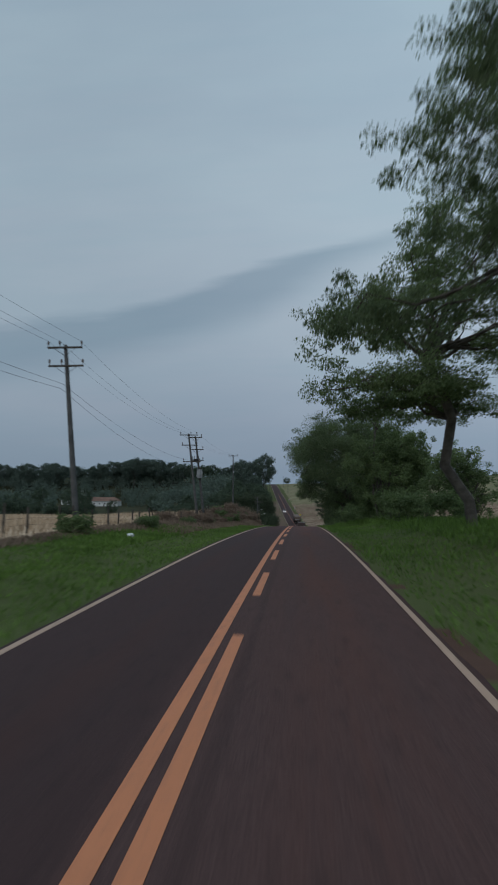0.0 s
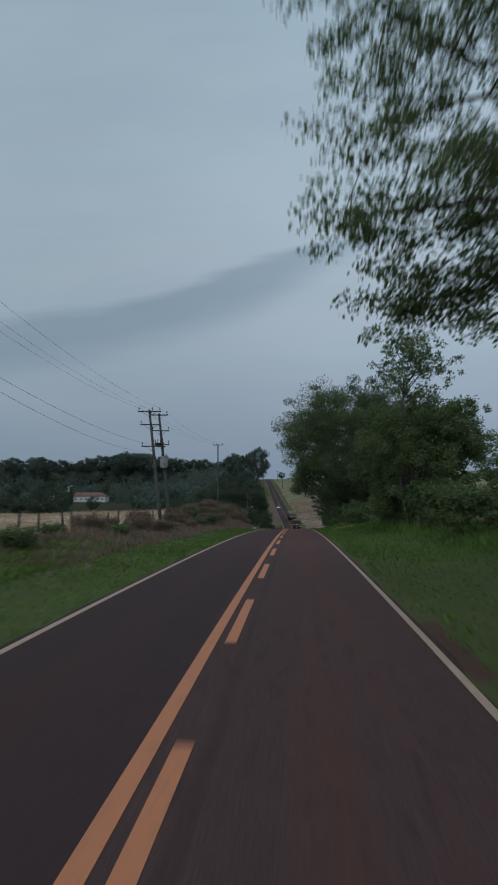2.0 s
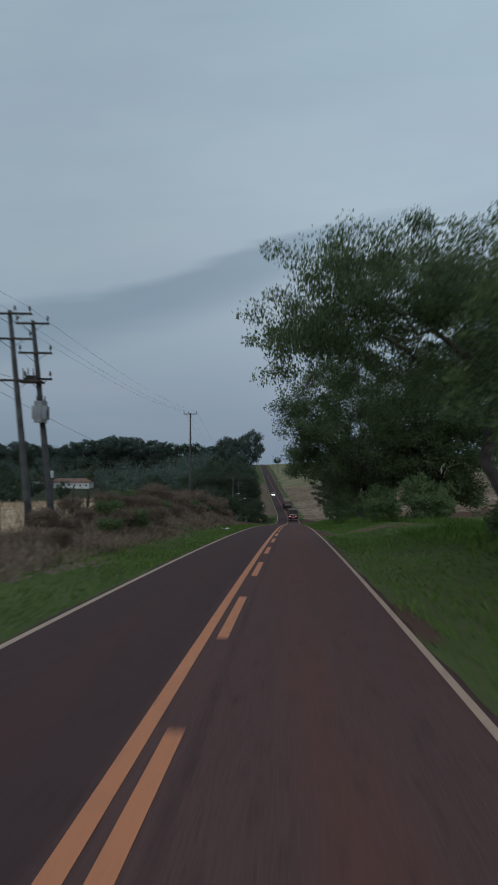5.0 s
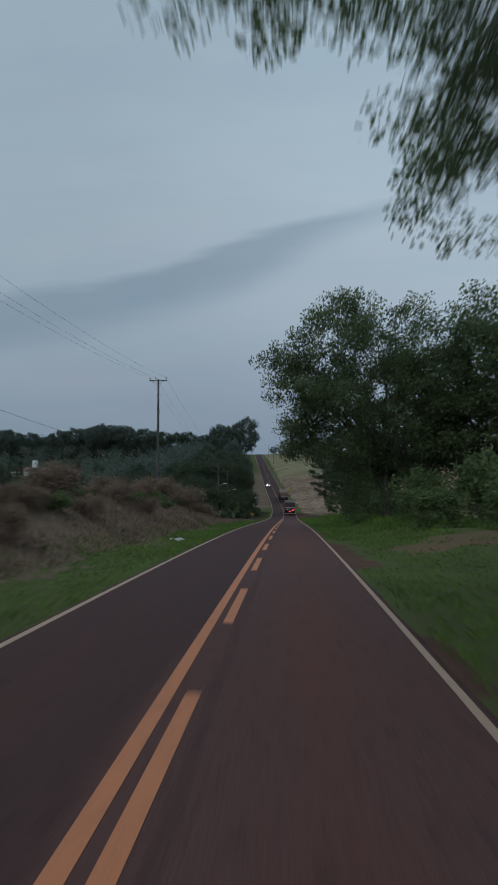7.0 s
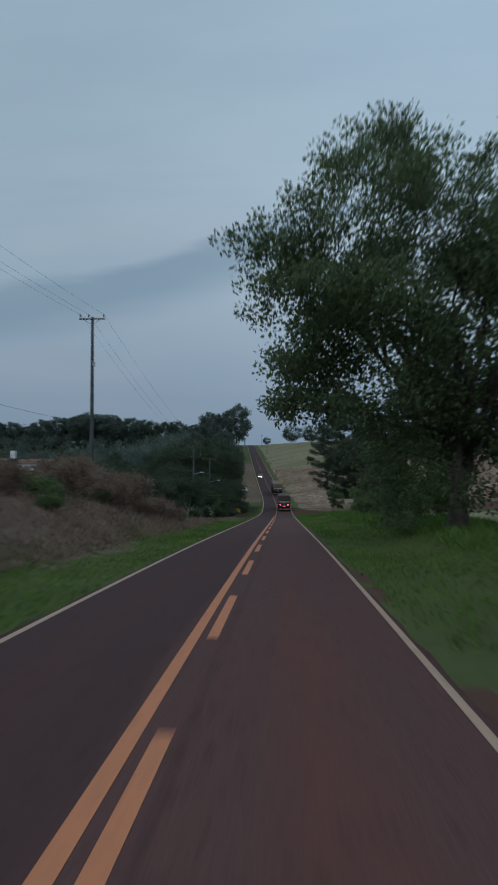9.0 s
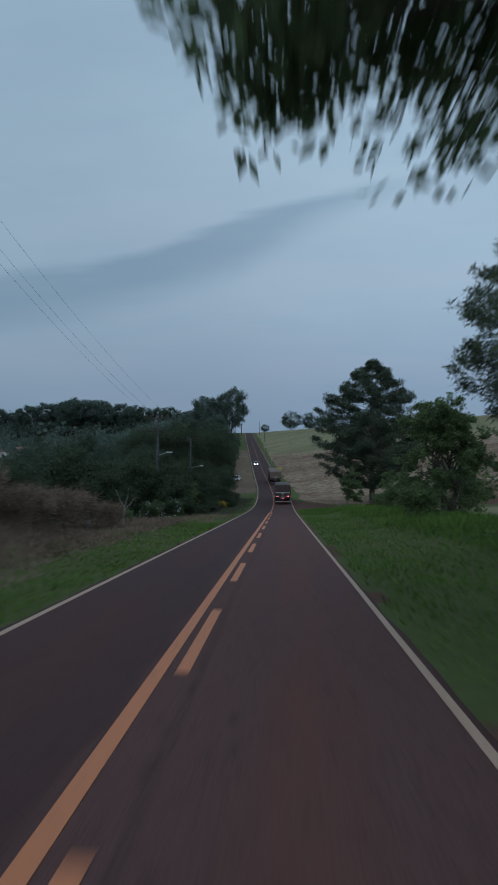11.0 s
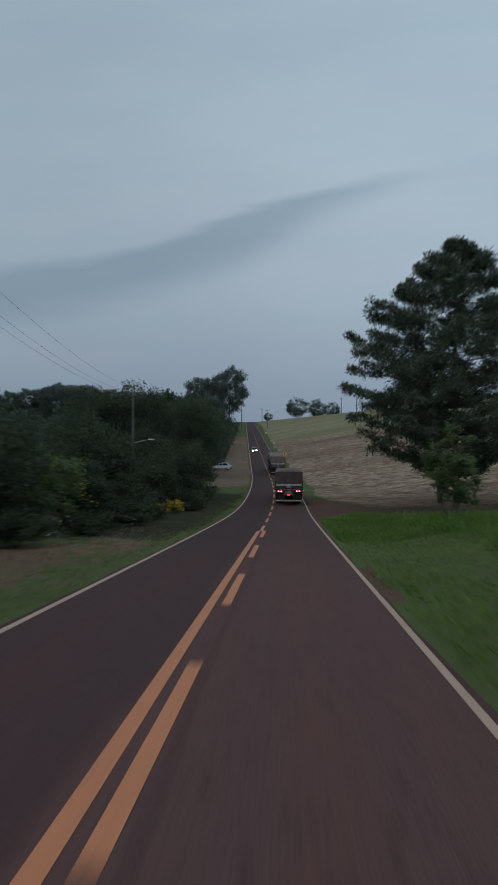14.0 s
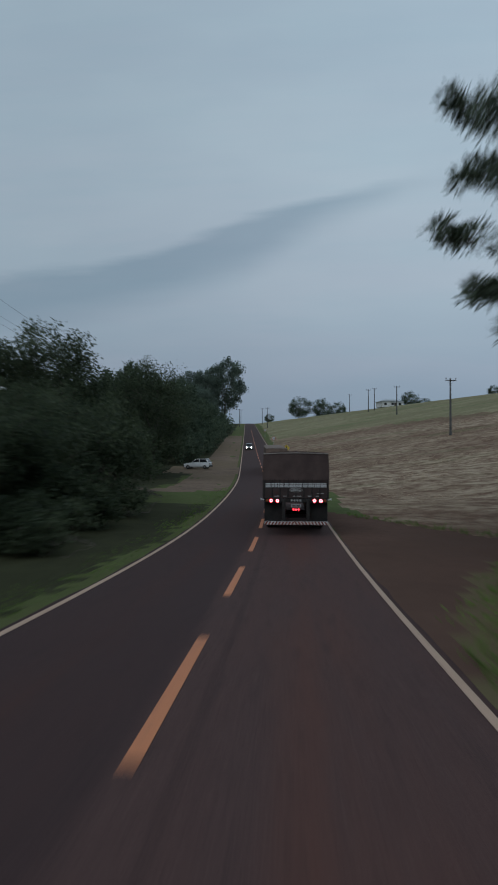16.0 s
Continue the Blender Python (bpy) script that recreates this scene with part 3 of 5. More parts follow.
    offset /= np.linalg.norm(offset, axis=1, keepdims=True)
    offset *= rng.uniform(0, 1, leaves)[:, None] ** 0.45
    out = offset.copy()
    offset[:, 2] *= 0.35 + 0.65 * flat
    places = tufts[pick] + offset * sizes[pick][:, None]
    places[:, 2] = np.maximum(places[:, 2], 0.1)
    ways = out + rng.normal(size=out.shape) * 0.6
    ways[:, 2] -= droop
    corners = leaf_quads(places, ways, leaf, leaf * slim, rng)
    child("crown", quads("crown", corners, material), thing)
    return thing


PINE_SHAPE = ((0.0, 0.35), (0.08, 0.72), (0.20, 0.98), (0.45, 1.0), (0.62, 0.86), (0.78, 0.62), (0.90, 0.36), (1.0, 0.06))


def conifer(name, label, seed, height, radius, base, levels=26, tufts=15, needles=52):
    """A pine: straight trunk, levels of rising branches with side twigs, round needle tufts along them."""
    rng = np.random.default_rng(seed)
    thing = made(name, label, "tree")
    chains = [[(rng.normal(0, 0.05), rng.normal(0, 0.05), -0.3 + (height - 0.3) * k / 10, 0.30 * (1 - k / 10) + 0.03) for k in range(11)]]
    hubs = [(0, 0, height - 0.2 * k) for k in range(5)]
    for w in range(levels):
        k = w / (levels - 1)
        z = base + (height - base - 0.8) * k
        reach = radius * float(np.interp(k, [p[0] for p in PINE_SHAPE], [p[1] for p in PINE_SHAPE]))
        start = rng.uniform(0, 2 * math.pi)
        count = 6 if k < 0.8 else 5
        for j in range(count):
            angle = start + 2 * math.pi * (j + rng.uniform(-0.3, 0.3)) / count
            own = reach * rng.uniform(0.74, 1.06)
            way = np.array((math.cos(angle), math.sin(angle), 0))
            tip = way * own + (0, 0, z + own * rng.uniform(0.04, 0.26))
            chain = limb((0, 0, z), tip, 0.06 * (1 - k) + 0.025, 0.015, rng, -0.06, 6)
            chains.append(chain)
            pts = np.array(chain)[:, :3]
            across = np.array((-way[1], way[0], 0))
            for t in range(max(4, int(tufts * (0.35 + 0.65 * own / radius)))):
                f = rng.uniform(0.2, 1.0) ** 0.62
                p = np.array([np.interp(f * 6, np.arange(7), pts[:, c]) for c in range(3)])
                q = p + across * rng.normal(0, 0.13 * own * (1.15 - f) + 0.22) + way * rng.uniform(0, 0.3) + (0, 0, abs(rng.normal(0.12, 0.22)))
                hubs.append(q)
                if t % 3 == 0:
                    chains.append(limb(p - way * 0.3, q, 0.02, 0.008, rng, 0.0, 2))
    verts, faces = tubes(chains, 5)
    child("trunk", mesh_from("trunk", verts, faces, [BARK], None, True), thing)
    hubs = np.array(hubs)
    pick = np.repeat(np.arange(len(hubs)), needles)
    out = rng.normal(size=(len(pick), 3)) + (0, 0, 0.5)
    out /= np.linalg.norm(out, axis=1, keepdims=True)
    size = rng.uniform(0.25, 0.50, len(hubs))[pick][:, None]
    places = hubs[pick] + out * size * rng.uniform(0, 1, (len(pick), 1)) ** 0.6 * (1, 1, 0.75)
    corners = leaf_quads(places, out + rng.normal(0, 0.35, out.shape), 0.30, 0.062, rng, 0.1)
    child("crown", quads("crown", corners, NEEDLE), thing)
    return thing


def put(thing, x, y, turn=0.0, size=1.0, sink=0.0):
    """Stands a thing on the ground."""
    z = float(ground_z(x, y)) - sink
    thing.matrix_basis = pose(x, y, z, 0, 0, turn) @ Matrix.Diagonal((size, size, size, 1))
    return thing


def again(thing, x, y, turn, size, label="", tall=1.0):
    """Another tree of the same kind, with its own turn and size."""
    z = float(ground_z(x, y))
    keep = thing.scale.copy()
    thing.scale = (1, 1, 1)
    ob = copy_thing(thing, pose(x, y, z, 0, 0, turn) @ Matrix.Diagonal((size, size, size * tall, 1)))
    thing.scale = keep
    if label:
        tagged(ob, label)
    return ob


# right side of the road
FEATHER = 0.125
put(broadleaf("shade_tree", "tall spreading roadside tree with feathery dark leaves", 11, 18.0, 5.5, 6.4, 135, 100000, FEATHER, LEAF_DARK,
              (0.2, 0), 0.45, 1, 0.2, 0.6, 1.3, 0.22, 1.0, 6, None, 0.25, 1.1, 1.15,
              boughs=((-5.4, 4.6, 7.6, 2.6, 1.8, 0.4, 0.08),)), 9.6, 17.0)
put(broadleaf("shade_tree", "umbrella-shaped tree with flat tiers of feathery leaves over the road", 12, 17.0, 7.0, 9.0, 150, 100000, FEATHER,
              LEAF_LIGHT, (-3.2, 0.0), 0.25, 1, 0.25, 0.7, 1.15, 0.27, 1.05, 8, None, 0.0, 1.1, 1.0,
              ((-4.3, -1.0, 7.2, 4.9, 3.6, 0.7, 0.20), (-2.6, 3.0, 6.6, 4.0, 3.4, 0.6, 0.10), (-3.1, -0.6, 11.3, 5.5, 4.6, 1.2, 0.27),
               (0.6, 0.5, 15.2, 4.6, 5.0, 1.8, 0.25), (4.4, 0.0, 9.8, 4.2, 5.0, 1.2, 0.18))), 10.1, 33.5)
put(broadleaf("dense_tree", "dense green tree with leaves down to the grass", 13, 6.6, 3.2, 0.3, 60, 18000, 0.19, LEAF_LIGHT,
              (0, 0), 0.8, 2, 0.4, 0.2, 1.4), 15.3, 57)
put(broadleaf("dense_tree", "tall dense tree with leaves down to the verge grass", 14, 10.7, 4.8, 0.4, 110, 46000, 0.19, LEAF_LIGHT,
              (0.2, 0), 0.8, 2, 0.4, 0.2, 1.4, 0.22, 1.0, 6), 10.2, 67)
put(broadleaf("shade_tree", "thin tree with a few loose sprays of leaves at its top", 23, 14.6, 2.6, 8.5, 16, 5200, 0.17, LEAF_LIGHT,
              (0.5, 0), 0.8, 1, 0.2, 0.1, 1.5, 0.12, 1.0, 9, None, 0.0, 1.5), 9.2, 65.5)
put(broadleaf("shade_tree", "wide tree whose branches hang over both lanes", 15, 13.0, 8.2, 5.7, 125, 105000, 0.135, LEAF_DARK,
              (-2.8, 0), 0.36, 1, 0.3, 0.8, 1.3, 0.3, 1.0, 6, (-6.2, 5.4), 0.38, 1.0, 1.15), 10.4, 80)
put(broadleaf("dense_tree", "huge dense dark tree with leaves down to the ground", 16, 20.9, 9.0, 0.8, 190, 92000, 0.225, LEAF_DARK,
              (-1.0, 0), 0.75, 2, 0.30, 0.35, 1.2, 0.4, 0.66, 6, (-5.2, 5.4), 0.0, 0.70, 1.25, None, 0.64, 0.3,
              boughs=((-7.9, 0.5, 6.2, 1.8, 1.8, 0.35, 0.025), (-8.4, 1.0, 14.4, 2.5, 2.2, 1.2, 0.06))), 10.2, 131.6)
put(broadleaf("dense_tree", "broad dense dark tree behind the grass verge", 17, 20.0, 7.0, 0.6, 140, 60000, 0.30, LEAF_DARK,
              (0, 0), 0.8, 2, 0.40, 0.3, 1.2, 0.3, 0.8, 5, None, 0.0, 0.9, 1.9, None, 0.64, 0.4), 19.2, 129)
put(conifer("pine_tree", "tall dark pine with dense needle branches", 18, 17.0, 5.8, 5.0, 17, 18, 34), 16.0, 160)
put(broadleaf("dense_tree", "light green bushy tree beside the verge", 19, 9.8, 3.6, 0.3, 80, 30000, 0.19, LEAF_LIGHT,
              (-0.3, 0), 0.7, 3, 0.4, 0.3, 1.1, 0.2, 1.0, 7, None, 0.45), 14.0, 174)
put(conifer("pine_tree", "big lone pine with layered branches by the side road", 20, 22.9, 9.4, 3.2, 23, 42, 48), 15.4, 223)
put(conifer("pine_tree", "slimmer pine standing close behind the lone pine", 21, 16.0, 4.5, 6.5, 10, 12, 36), 16.6, 233)


def shrub(label, seed, height, radius, leaves, leaf, material, category="bush", dots=None, dot_count=0, slim=0.64, puff=0.0):
    """A bush with leaves to the ground; dots: material of flowers scattered over it."""
    thing = broadleaf("bush", label, seed, height, radius, 0.1, max(12, leaves // 700), leaves, leaf, material, (0, 0), 0.85, 3, 0.5, 0.1, 1.5, 0.06 if height > 3 else 0.018, 1.0, 6,
                      None, 0.0, 1.0, puff, None, slim)
    tagged(thing, category=category)
    if dots:
        rng = np.random.default_rng(seed + 500)
        way = rng.normal(size=(dot_count, 3))
        way /= np.linalg.norm(way, axis=1, keepdims=True)
        way[:, 2] = np.abs(way[:, 2])
        hubs = way[rng.integers(0, 14, dot_count) % dot_count] + rng.normal(0, 0.12, (dot_count, 3))
        places = hubs * (radius * 1.0, radius * 1.0, height * 0.85) * rng.uniform(0.8, 1.03, dot_count)[:, None] + (0, 0, 0.2)
        child("blossom", quads("blossom", leaf_quads(places, rng.normal(size=(dot_count, 3)), 0.13, 0.11, rng), dots), thing)
    return thing


YELLOW_FLOWER = leafy("yellow_blossom", (0.30, 0.20, 0.015), (0.55, 0.42, 0.03), 0.7, 0.2)
WHITE_FLOWER = leafy("white_blossom", (0.40, 0.42, 0.43), (0.65, 0.67, 0.68), 0.7, 0.2)

# bushes on the right verge
small_bush = put(shrub("low green bush in the tall verge grass", 31, 2.4, 1.9, 2900, 0.20, LEAF_LIGHT), 11.5, 46)
for x, y, turn, size, tall in ((9.8, 51, 0, 1.1, 0.9), (10.2, 58, 0, 1.2, 1), (9.4, 70, 120, 1.2, 1.1), (10.0, 112, 20, 1.1, 0.9), (10.6, 119, 220, 1.3, 1.2), (14.5, 116, 60, 1.6, 1.2), (11.0, 63, 40, 0.9, 1), (9.8, 76, 90, 0.8, 0.8), (13.5, 108, 10, 1.4, 0.8), (12.5, 148, 200, 1.3, 1), (10.0, 166, 60, 0.9, 1.0),
                               (15.5, 158, 150, 1.5, 1.2), (12.6, 186, 20, 1.1, 1.0), (14.0, 193, 130, 1.2, 0.9), (13.4, 199, 250, 1.0, 0.8),
                               (16.5, 196, 300, 1.3, 1.0), (15.6, 205, 80, 1.0, 0.8), (18.0, 186, 30, 1.6, 1.3), (13.5, 30, 100, 1.2, 1.0)):
    again(small_bush, x, y, turn, size, "", tall)

put(broadleaf("sapling", "loose green sapling with leaves to the grass", 47, 4.4, 1.5, 0.5, 34, 7000, 0.15, LEAF_LIGHT, (-0.2, 0), 0.5, 1, 0.2, 0.3, 1.6,
              0.05, 1.0, 6), 10.1, 203.5)
put(broadleaf("sapling", "slim dark sapling on the verge", 48, 4.6, 0.9, 0.6, 22, 4200, 0.15, LEAF_DARK, (0.1, 0), 0.8, 1, 0.2, 0.2, 1.8,
              0.05, 1.0, 6), 15.4, 199)

# left side: thicket behind the verge
thicket = put(shrub("tall dense dark green thicket bush", 32, 5.4, 3.6, 10000, 0.23, LEAF_THICKET, puff=1.9), -12.2, 186)
round_bush = put(shrub("rounded grey-green bush with fine drooping twigs", 33, 5.0, 3.4, 11000, 0.17, LEAF_THICKET, puff=1.8), -10.6, 223)
for x, y, turn, size, tall in ((-13.4, 176, 70, 0.8, 0.9), (-12.0, 194, 140, 0.9, 1.1), (-13.9, 201, 10, 1.0, 1.0), (-12.2, 207, 230, 0.85, 1.0),
                               (-12.8, 214, 310, 1.05, 1.1), (-17.5, 190, 170, 1.0, 1.0), (-17.5, 209, 80, 1.1, 1.1), (-9.9, 211, 120, 0.62, 0.9), (-9.6, 204, 40, 0.55, 0.9), (-9.4, 231, 300, 0.6, 1.0), (-15.5, 240, 20, 1.0, 1.1),
                               (-18.5, 228, 200, 1.3, 1.2), (-17, 181, 250, 1.0, 1.1), (-17.5, 168, 20, 0.8, 0.9)):
    again(thicket, x, y, turn, size, "", tall)
for x, y, turn, size in ((-11.2, 229, 120, 1.1), (-11.0, 236, 200, 1.2), (-11.2, 243, 40, 1.25), (-12.2, 249.5, 220, 1.1), (-16.8, 253, 300, 1.2), (-17, 246, 20, 1.3)):
    again(round_bush, x, y, turn, size)
put(shrub("thicket bush with small yellow blossoms", 34, 4.2, 2.6, 7000, 0.18, LEAF_LIGHT, "bush", YELLOW_FLOWER, 120), -10.8, 201)
gold = put(shrub("low bush covered in bright yellow blossoms", 35, 1.05, 0.8, 2500, 0.10, LEAF_LIGHT, "bush", YELLOW_FLOWER, 700), -7.7, 219.5)
again(gold, -8.9, 217.8, 120, 0.75)
pale = put(shrub("low bush with scattered white blossoms", 36, 1.8, 1.4, 3000, 0.13, LEAF_DARK, "bush", WHITE_FLOWER, 110), -9.6, 188)
for x, y, turn, size in ((-10.2, 181, 90, 0.9), (-10.0, 196, 200, 1.2), (-9.8, 205, 310, 0.8)):
    again(pale, x, y, turn, size)
dead = put(shrub("dry leafless brown brush on the bank", 37, 2.3, 1.8, 5200, 0.34, DRY_GRASS, "bush", None, 0, 0.10), -12.4, 158)
for x, y, turn, size in ((-12.8, 152, 70, 1.3), (-11.4, 163, 160, 1.1), (-11.0, 146, 250, 1.2), (-13.6, 142, 20, 1.4), (-9.6, 152, 20, 0.8), (-10.4, 157, 100, 0.9), (-12.6, 148, 190, 1.4), (-9.9, 140, 90, 0.7), (-11.8, 136, 290, 1.1), (-10.4, 168, 30, 0.7), (-12.0, 120, 110, 0.5),
                         (-10.2, 100, 10, 0.5), (-11.8, 84, 200, 0.55), (-10.8, 66, 300, 0.5), (-12.4, 74, 40, 0.7)):
    again(dead, x, y, turn, size)
rng = np.random.default_rng(83)
for k in range(10):
    again(dead, float(rng.uniform(-13, -9)), float(rng.uniform(92, 152)), float(rng.uniform(0, 360)), float(rng.uniform(0.45, 0.95)))
for k in range(22):
    again(dead, float(rng.uniform(-13.2, -8.2)), float(rng.uniform(56, 150)), float(rng.uniform(0, 360)), float(rng.uniform(0.28, 0.6)))
weed = put(shrub("low green weeds on the roadside bank", 38, 1.0, 1.2, 1700, 0.14, LEAF_LIGHT), -10.4, 31)
dark_weed = put(shrub("low dark weeds at the foot of the thicket", 40, 1.0, 1.2, 2600, 0.12, LEAF_THICKET, puff=1.6), -7.9, 199)
for x, y, turn, size in ((-7.6, 206, 110, 0.7), (-7.4, 211, 210, 0.6), (-6.4, 223, 310, 0.7), (-7.4, 224, 50, 1.4), (-7.6, 231, 150, 1.4), (-8.6, 192, 80, 1.2), (-8.4, 209, 20, 1.5),
                         (-8.2, 227, 70, 1.6), (-9.4, 214, 20, 1.7), (-7.6, 237, 20, 1.5)):
    again(dark_weed, x, y, turn, size)
for x, y, turn, size in ((-11.2, 22, 80, 0.6), (-9.8, 44, 160, 0.9), (-11.6, 52, 30, 0.7), (-9.0, 56, 240, 0.8), (-10.8, 92, 10, 1.0), (-12.2, 108, 120, 1.2),
                         (-11.8, 132, 60, 1.1), (-9.4, 128, 270, 0.7),
                         (-12.0, 12, 200, 0.7), (-10.5, 172, 100, 0.9), (-9.2, 70, 330, 0.7)):
    again(weed, x, y, turn, size)

for k in range(16):
    again(weed, float(rng.uniform(-13.5, -8.6)), float(rng.uniform(84, 158)), float(rng.uniform(0, 360)), float(rng.uniform(0.5, 1.2)))

# left side: wood
WOOD_LABEL = "dark green broadleaf tree in the wood"
oak = put(broadleaf("wood_tree", WOOD_LABEL, 41, 12.0, 5.2, 0.6, 60, 3600, 0.55, LEAF_FAR_HAZY, (0, 0), 0.9, 1, 0.6, 0.2, 1.5, 0.2, 1.0, 3, None, 0.0, 0.5), -24, 318)
spread = put(broadleaf("wood_tree", "umbrella-crowned tree in the wood", 42, 13.5, 6.0, 5.5, 50, 3200, 0.55, LEAF_FAR_HAZY, (0, 0), 0.7, 1, 0.5, 0.2, 1.4, 0.2, 1.0, 3, None, 0.0, 0.5), -29, 333)
slim = put(broadleaf("wood_tree", "tall narrow tree in the wood", 43, 15.0, 4.4, 1.0, 56, 3400, 0.55, LEAF_FAR_HAZY, (0, 0), 0.9, 1, 0.6, 0.2, 1.5, 0.2, 1.0, 3, None, 0.0, 0.5), -23, 346)
near_oak = put(broadleaf("wood_tree", WOOD_LABEL, 45, 12.0, 5.4, 0.8, 110, 9000, 0.33, LEAF_FAR_HAZY, (0, 0), 0.8, 1, 0.55, 0.2, 1.3, 0.2, 1.0, 3, None, 0.0, 0.5, 2.2), -21, 214, 0, 0.62)
near_spread = put(broadleaf("wood_tree", "umbrella-crowned tree in the wood", 46, 12.5, 6.4, 3.0, 110, 9000, 0.33, LEAF_FAR_HAZY, (0, 0), 0.7, 1, 0.55, 0.2, 1.25, 0.2, 1.0, 3, None, 0.0, 0.5, 2.2), -25, 246, 0, 0.8)
rng = np.random.default_rng(77)
for y in np.arange(172, 440, 9.5):
    depth = (1.0, 2.0, 3.0) if y < 250 else (1.0, 2.1)
    for row in depth:
        if rng.uniform() < 0.12:
            continue
        if (254 < y < 300 or y < 228) and row < 1.5:
            continue
        u = -(19 + 11 * (row - 1)) + rng.normal(0, 2.2) - (6 if 262 < y < 285 else 0)
        yy = float(y + rng.normal(0, 2.5))
        again((oak, spread, slim)[int(rng.integers(0, 3))] if y > 300 else (near_oak, near_spread, near_oak)[int(rng.integers(0, 3))], float(u + road_x(yy)), yy, float(rng.uniform(0, 360)),
              float(rng.uniform(0.65, 1.0)) * (0.42 if y < 215 else 0.60 if y < 236 else 0.8 if y < 262 else 0.95 if y < 286 else 1.15), "", float(rng.uniform(0.9, 1.1)))
giant = put(broadleaf("wood_tree", "very tall spreading tree beside the far road", 44, 27.0, 9.0, 7.0, 100, 13000, 0.62, LEAF_RIDGE_HAZY, (0, 0), 0.85, 1, 0.55, 0.2, 1.3, 0.4, 1.0, 3, None, 0.0, 0.5), -27.5, 482)
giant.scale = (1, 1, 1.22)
for x, y, turn, size, tall in ((-36, 474, 100, 0.85, 1.2), (-44, 496, 200, 0.9, 1.15), (-31, 440, 300, 0.66, 1.0)):
    again(giant, x, y, turn, size, "", tall)
# crowns that stand above the wooded ridge; each reaches the given height over the road's start
rng = np.random.default_rng(79)
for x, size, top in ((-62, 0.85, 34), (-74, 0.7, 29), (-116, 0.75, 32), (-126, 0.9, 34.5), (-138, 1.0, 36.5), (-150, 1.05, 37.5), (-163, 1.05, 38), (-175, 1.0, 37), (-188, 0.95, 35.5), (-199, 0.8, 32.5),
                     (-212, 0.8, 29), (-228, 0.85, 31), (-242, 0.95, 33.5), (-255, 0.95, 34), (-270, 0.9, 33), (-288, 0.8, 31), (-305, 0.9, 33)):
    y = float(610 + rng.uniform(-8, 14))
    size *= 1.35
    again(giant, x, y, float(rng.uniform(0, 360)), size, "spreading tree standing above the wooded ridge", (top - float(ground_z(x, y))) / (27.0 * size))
for x, y, turn in ((-84, 600, 30), (-94, 606, 120), (-105, 600, 200)):
    again(spread, x, y, turn, 1.5, "", (29.5 - float(ground_z(x, y))) / (13.5 * 1.5))
far_bush = put(shrub("dark undergrowth at the edge of the wood", 39, 5.0, 3.8, 1900, 0.5, LEAF_FAR_HAZY), -26, 300)
for y, u, turn, size in ((300, -14.5, 10, 1.0), (307, -12.0, 100, 0.8), (316, -12.5, 60, 1.0), (326, -11.5, 200, 0.9), (337, -12.5, 300, 1.1), (350, -12.0, 20, 1.0),
                         (364, -12.5, 140, 1.2), (380, -12.0, 80, 1.2), (398, -13.0, 250, 1.3), (418, -12.0, 30, 1.3), (440, -12.5, 160, 1.4)):
    again(far_bush, float(road_x(y)) + u, y, turn, size)
# lone trees and bushes far off in the crop land on the left
for x, y, turn, size, tree in ((-105, 300, 10, 0.7, oak), (-88, 290, 80, 0.55, oak), (-140, 330, 40, 0.9, spread), (-62, 285, 200, 0.6, oak), (-165, 360, 100, 0.9, oak),
                               (-48, 250, 20, 0.55, oak), (-36, 232, 120, 0.6, slim), (-30, 205, 60, 0.6, oak), (-27, 190, 290, 0.5, oak), (-200, 390, 10, 1.0, oak),
                               (-120, 345, 150, 0.8, slim), (-75, 320, 30, 0.8, oak), (-54, 300, 300, 0.8, spread), (-230, 400, 30, 1.1, oak), (-250, 380, 130, 1.0, spread)):
    again(tree, x, y, turn, size)
# belt of trees and bushes behind the crop
rng = np.random.default_rng(78)
for k, slope in enumerate(np.arange(-0.62, -0.09, 0.0135)):
    d = float(rng.uniform(150, 235))
    tall_group = -0.455 < slope < -0.388
    if -0.388 <= slope < -0.295:
        d = float(rng.uniform(135, 150))
    size = 0.2 if -0.388 <= slope < -0.295 else float(rng.uniform(0.62, 0.8)) if tall_group else float(rng.uniform(0.38, 0.62))
    again((oak, far_bush, oak, spread)[k % 4] if tall_group else (oak, far_bush)[k % 2], 1.2 + float(slope) * d, 25 + d, float(rng.uniform(0, 360)), size if k % 2 == 0 or tall_group else size * 1.5)
# trees on the right hill
for x, y, turn, size, tall, label in ((8.7, 640, 0, 1.7, 0.8, "wide round tree on the hilltop"), (25, 648, 90, 1.4, 0.95, "round tree on the hilltop"), (37, 650, 170, 1.2, 0.95, "round tree on the hilltop"),
                                      (-14, 690, 40, 0.8, 0.8, "lone tree at the crest of the road"), (62, 520, 60, 0.9, 0.8, "dark tree beside the hill house"), (70, 522, 160, 0.65, 0.7, "dark tree beside the hill house"),
                                      (82, 455, 20, 0.5, 0.8, "dark tree on the skyline of the pasture"), (91, 457, 120, 0.6, 0.8, "dark tree on the skyline of the pasture"), (60, 330, 120, 0.5, 0.8, "dark tree on the skyline of the pasture")):
    again(near_oak, x, y, turn, size, label, tall)
# taller trees at the wood's front
grove = put(broadleaf("wood_tree", "broad dark tree at the front of the wood", 49, 14.2, 6.2, 1.0, 150, 26000, 0.25, LEAF_THICKET, (0, 0), 0.75, 1, 0.4, 0.3, 1.3, 0.25, 1.0, 4,
                      None, 0.0, 0.6, 2.2, None, 0.64, 0.55), -20.6, 259)
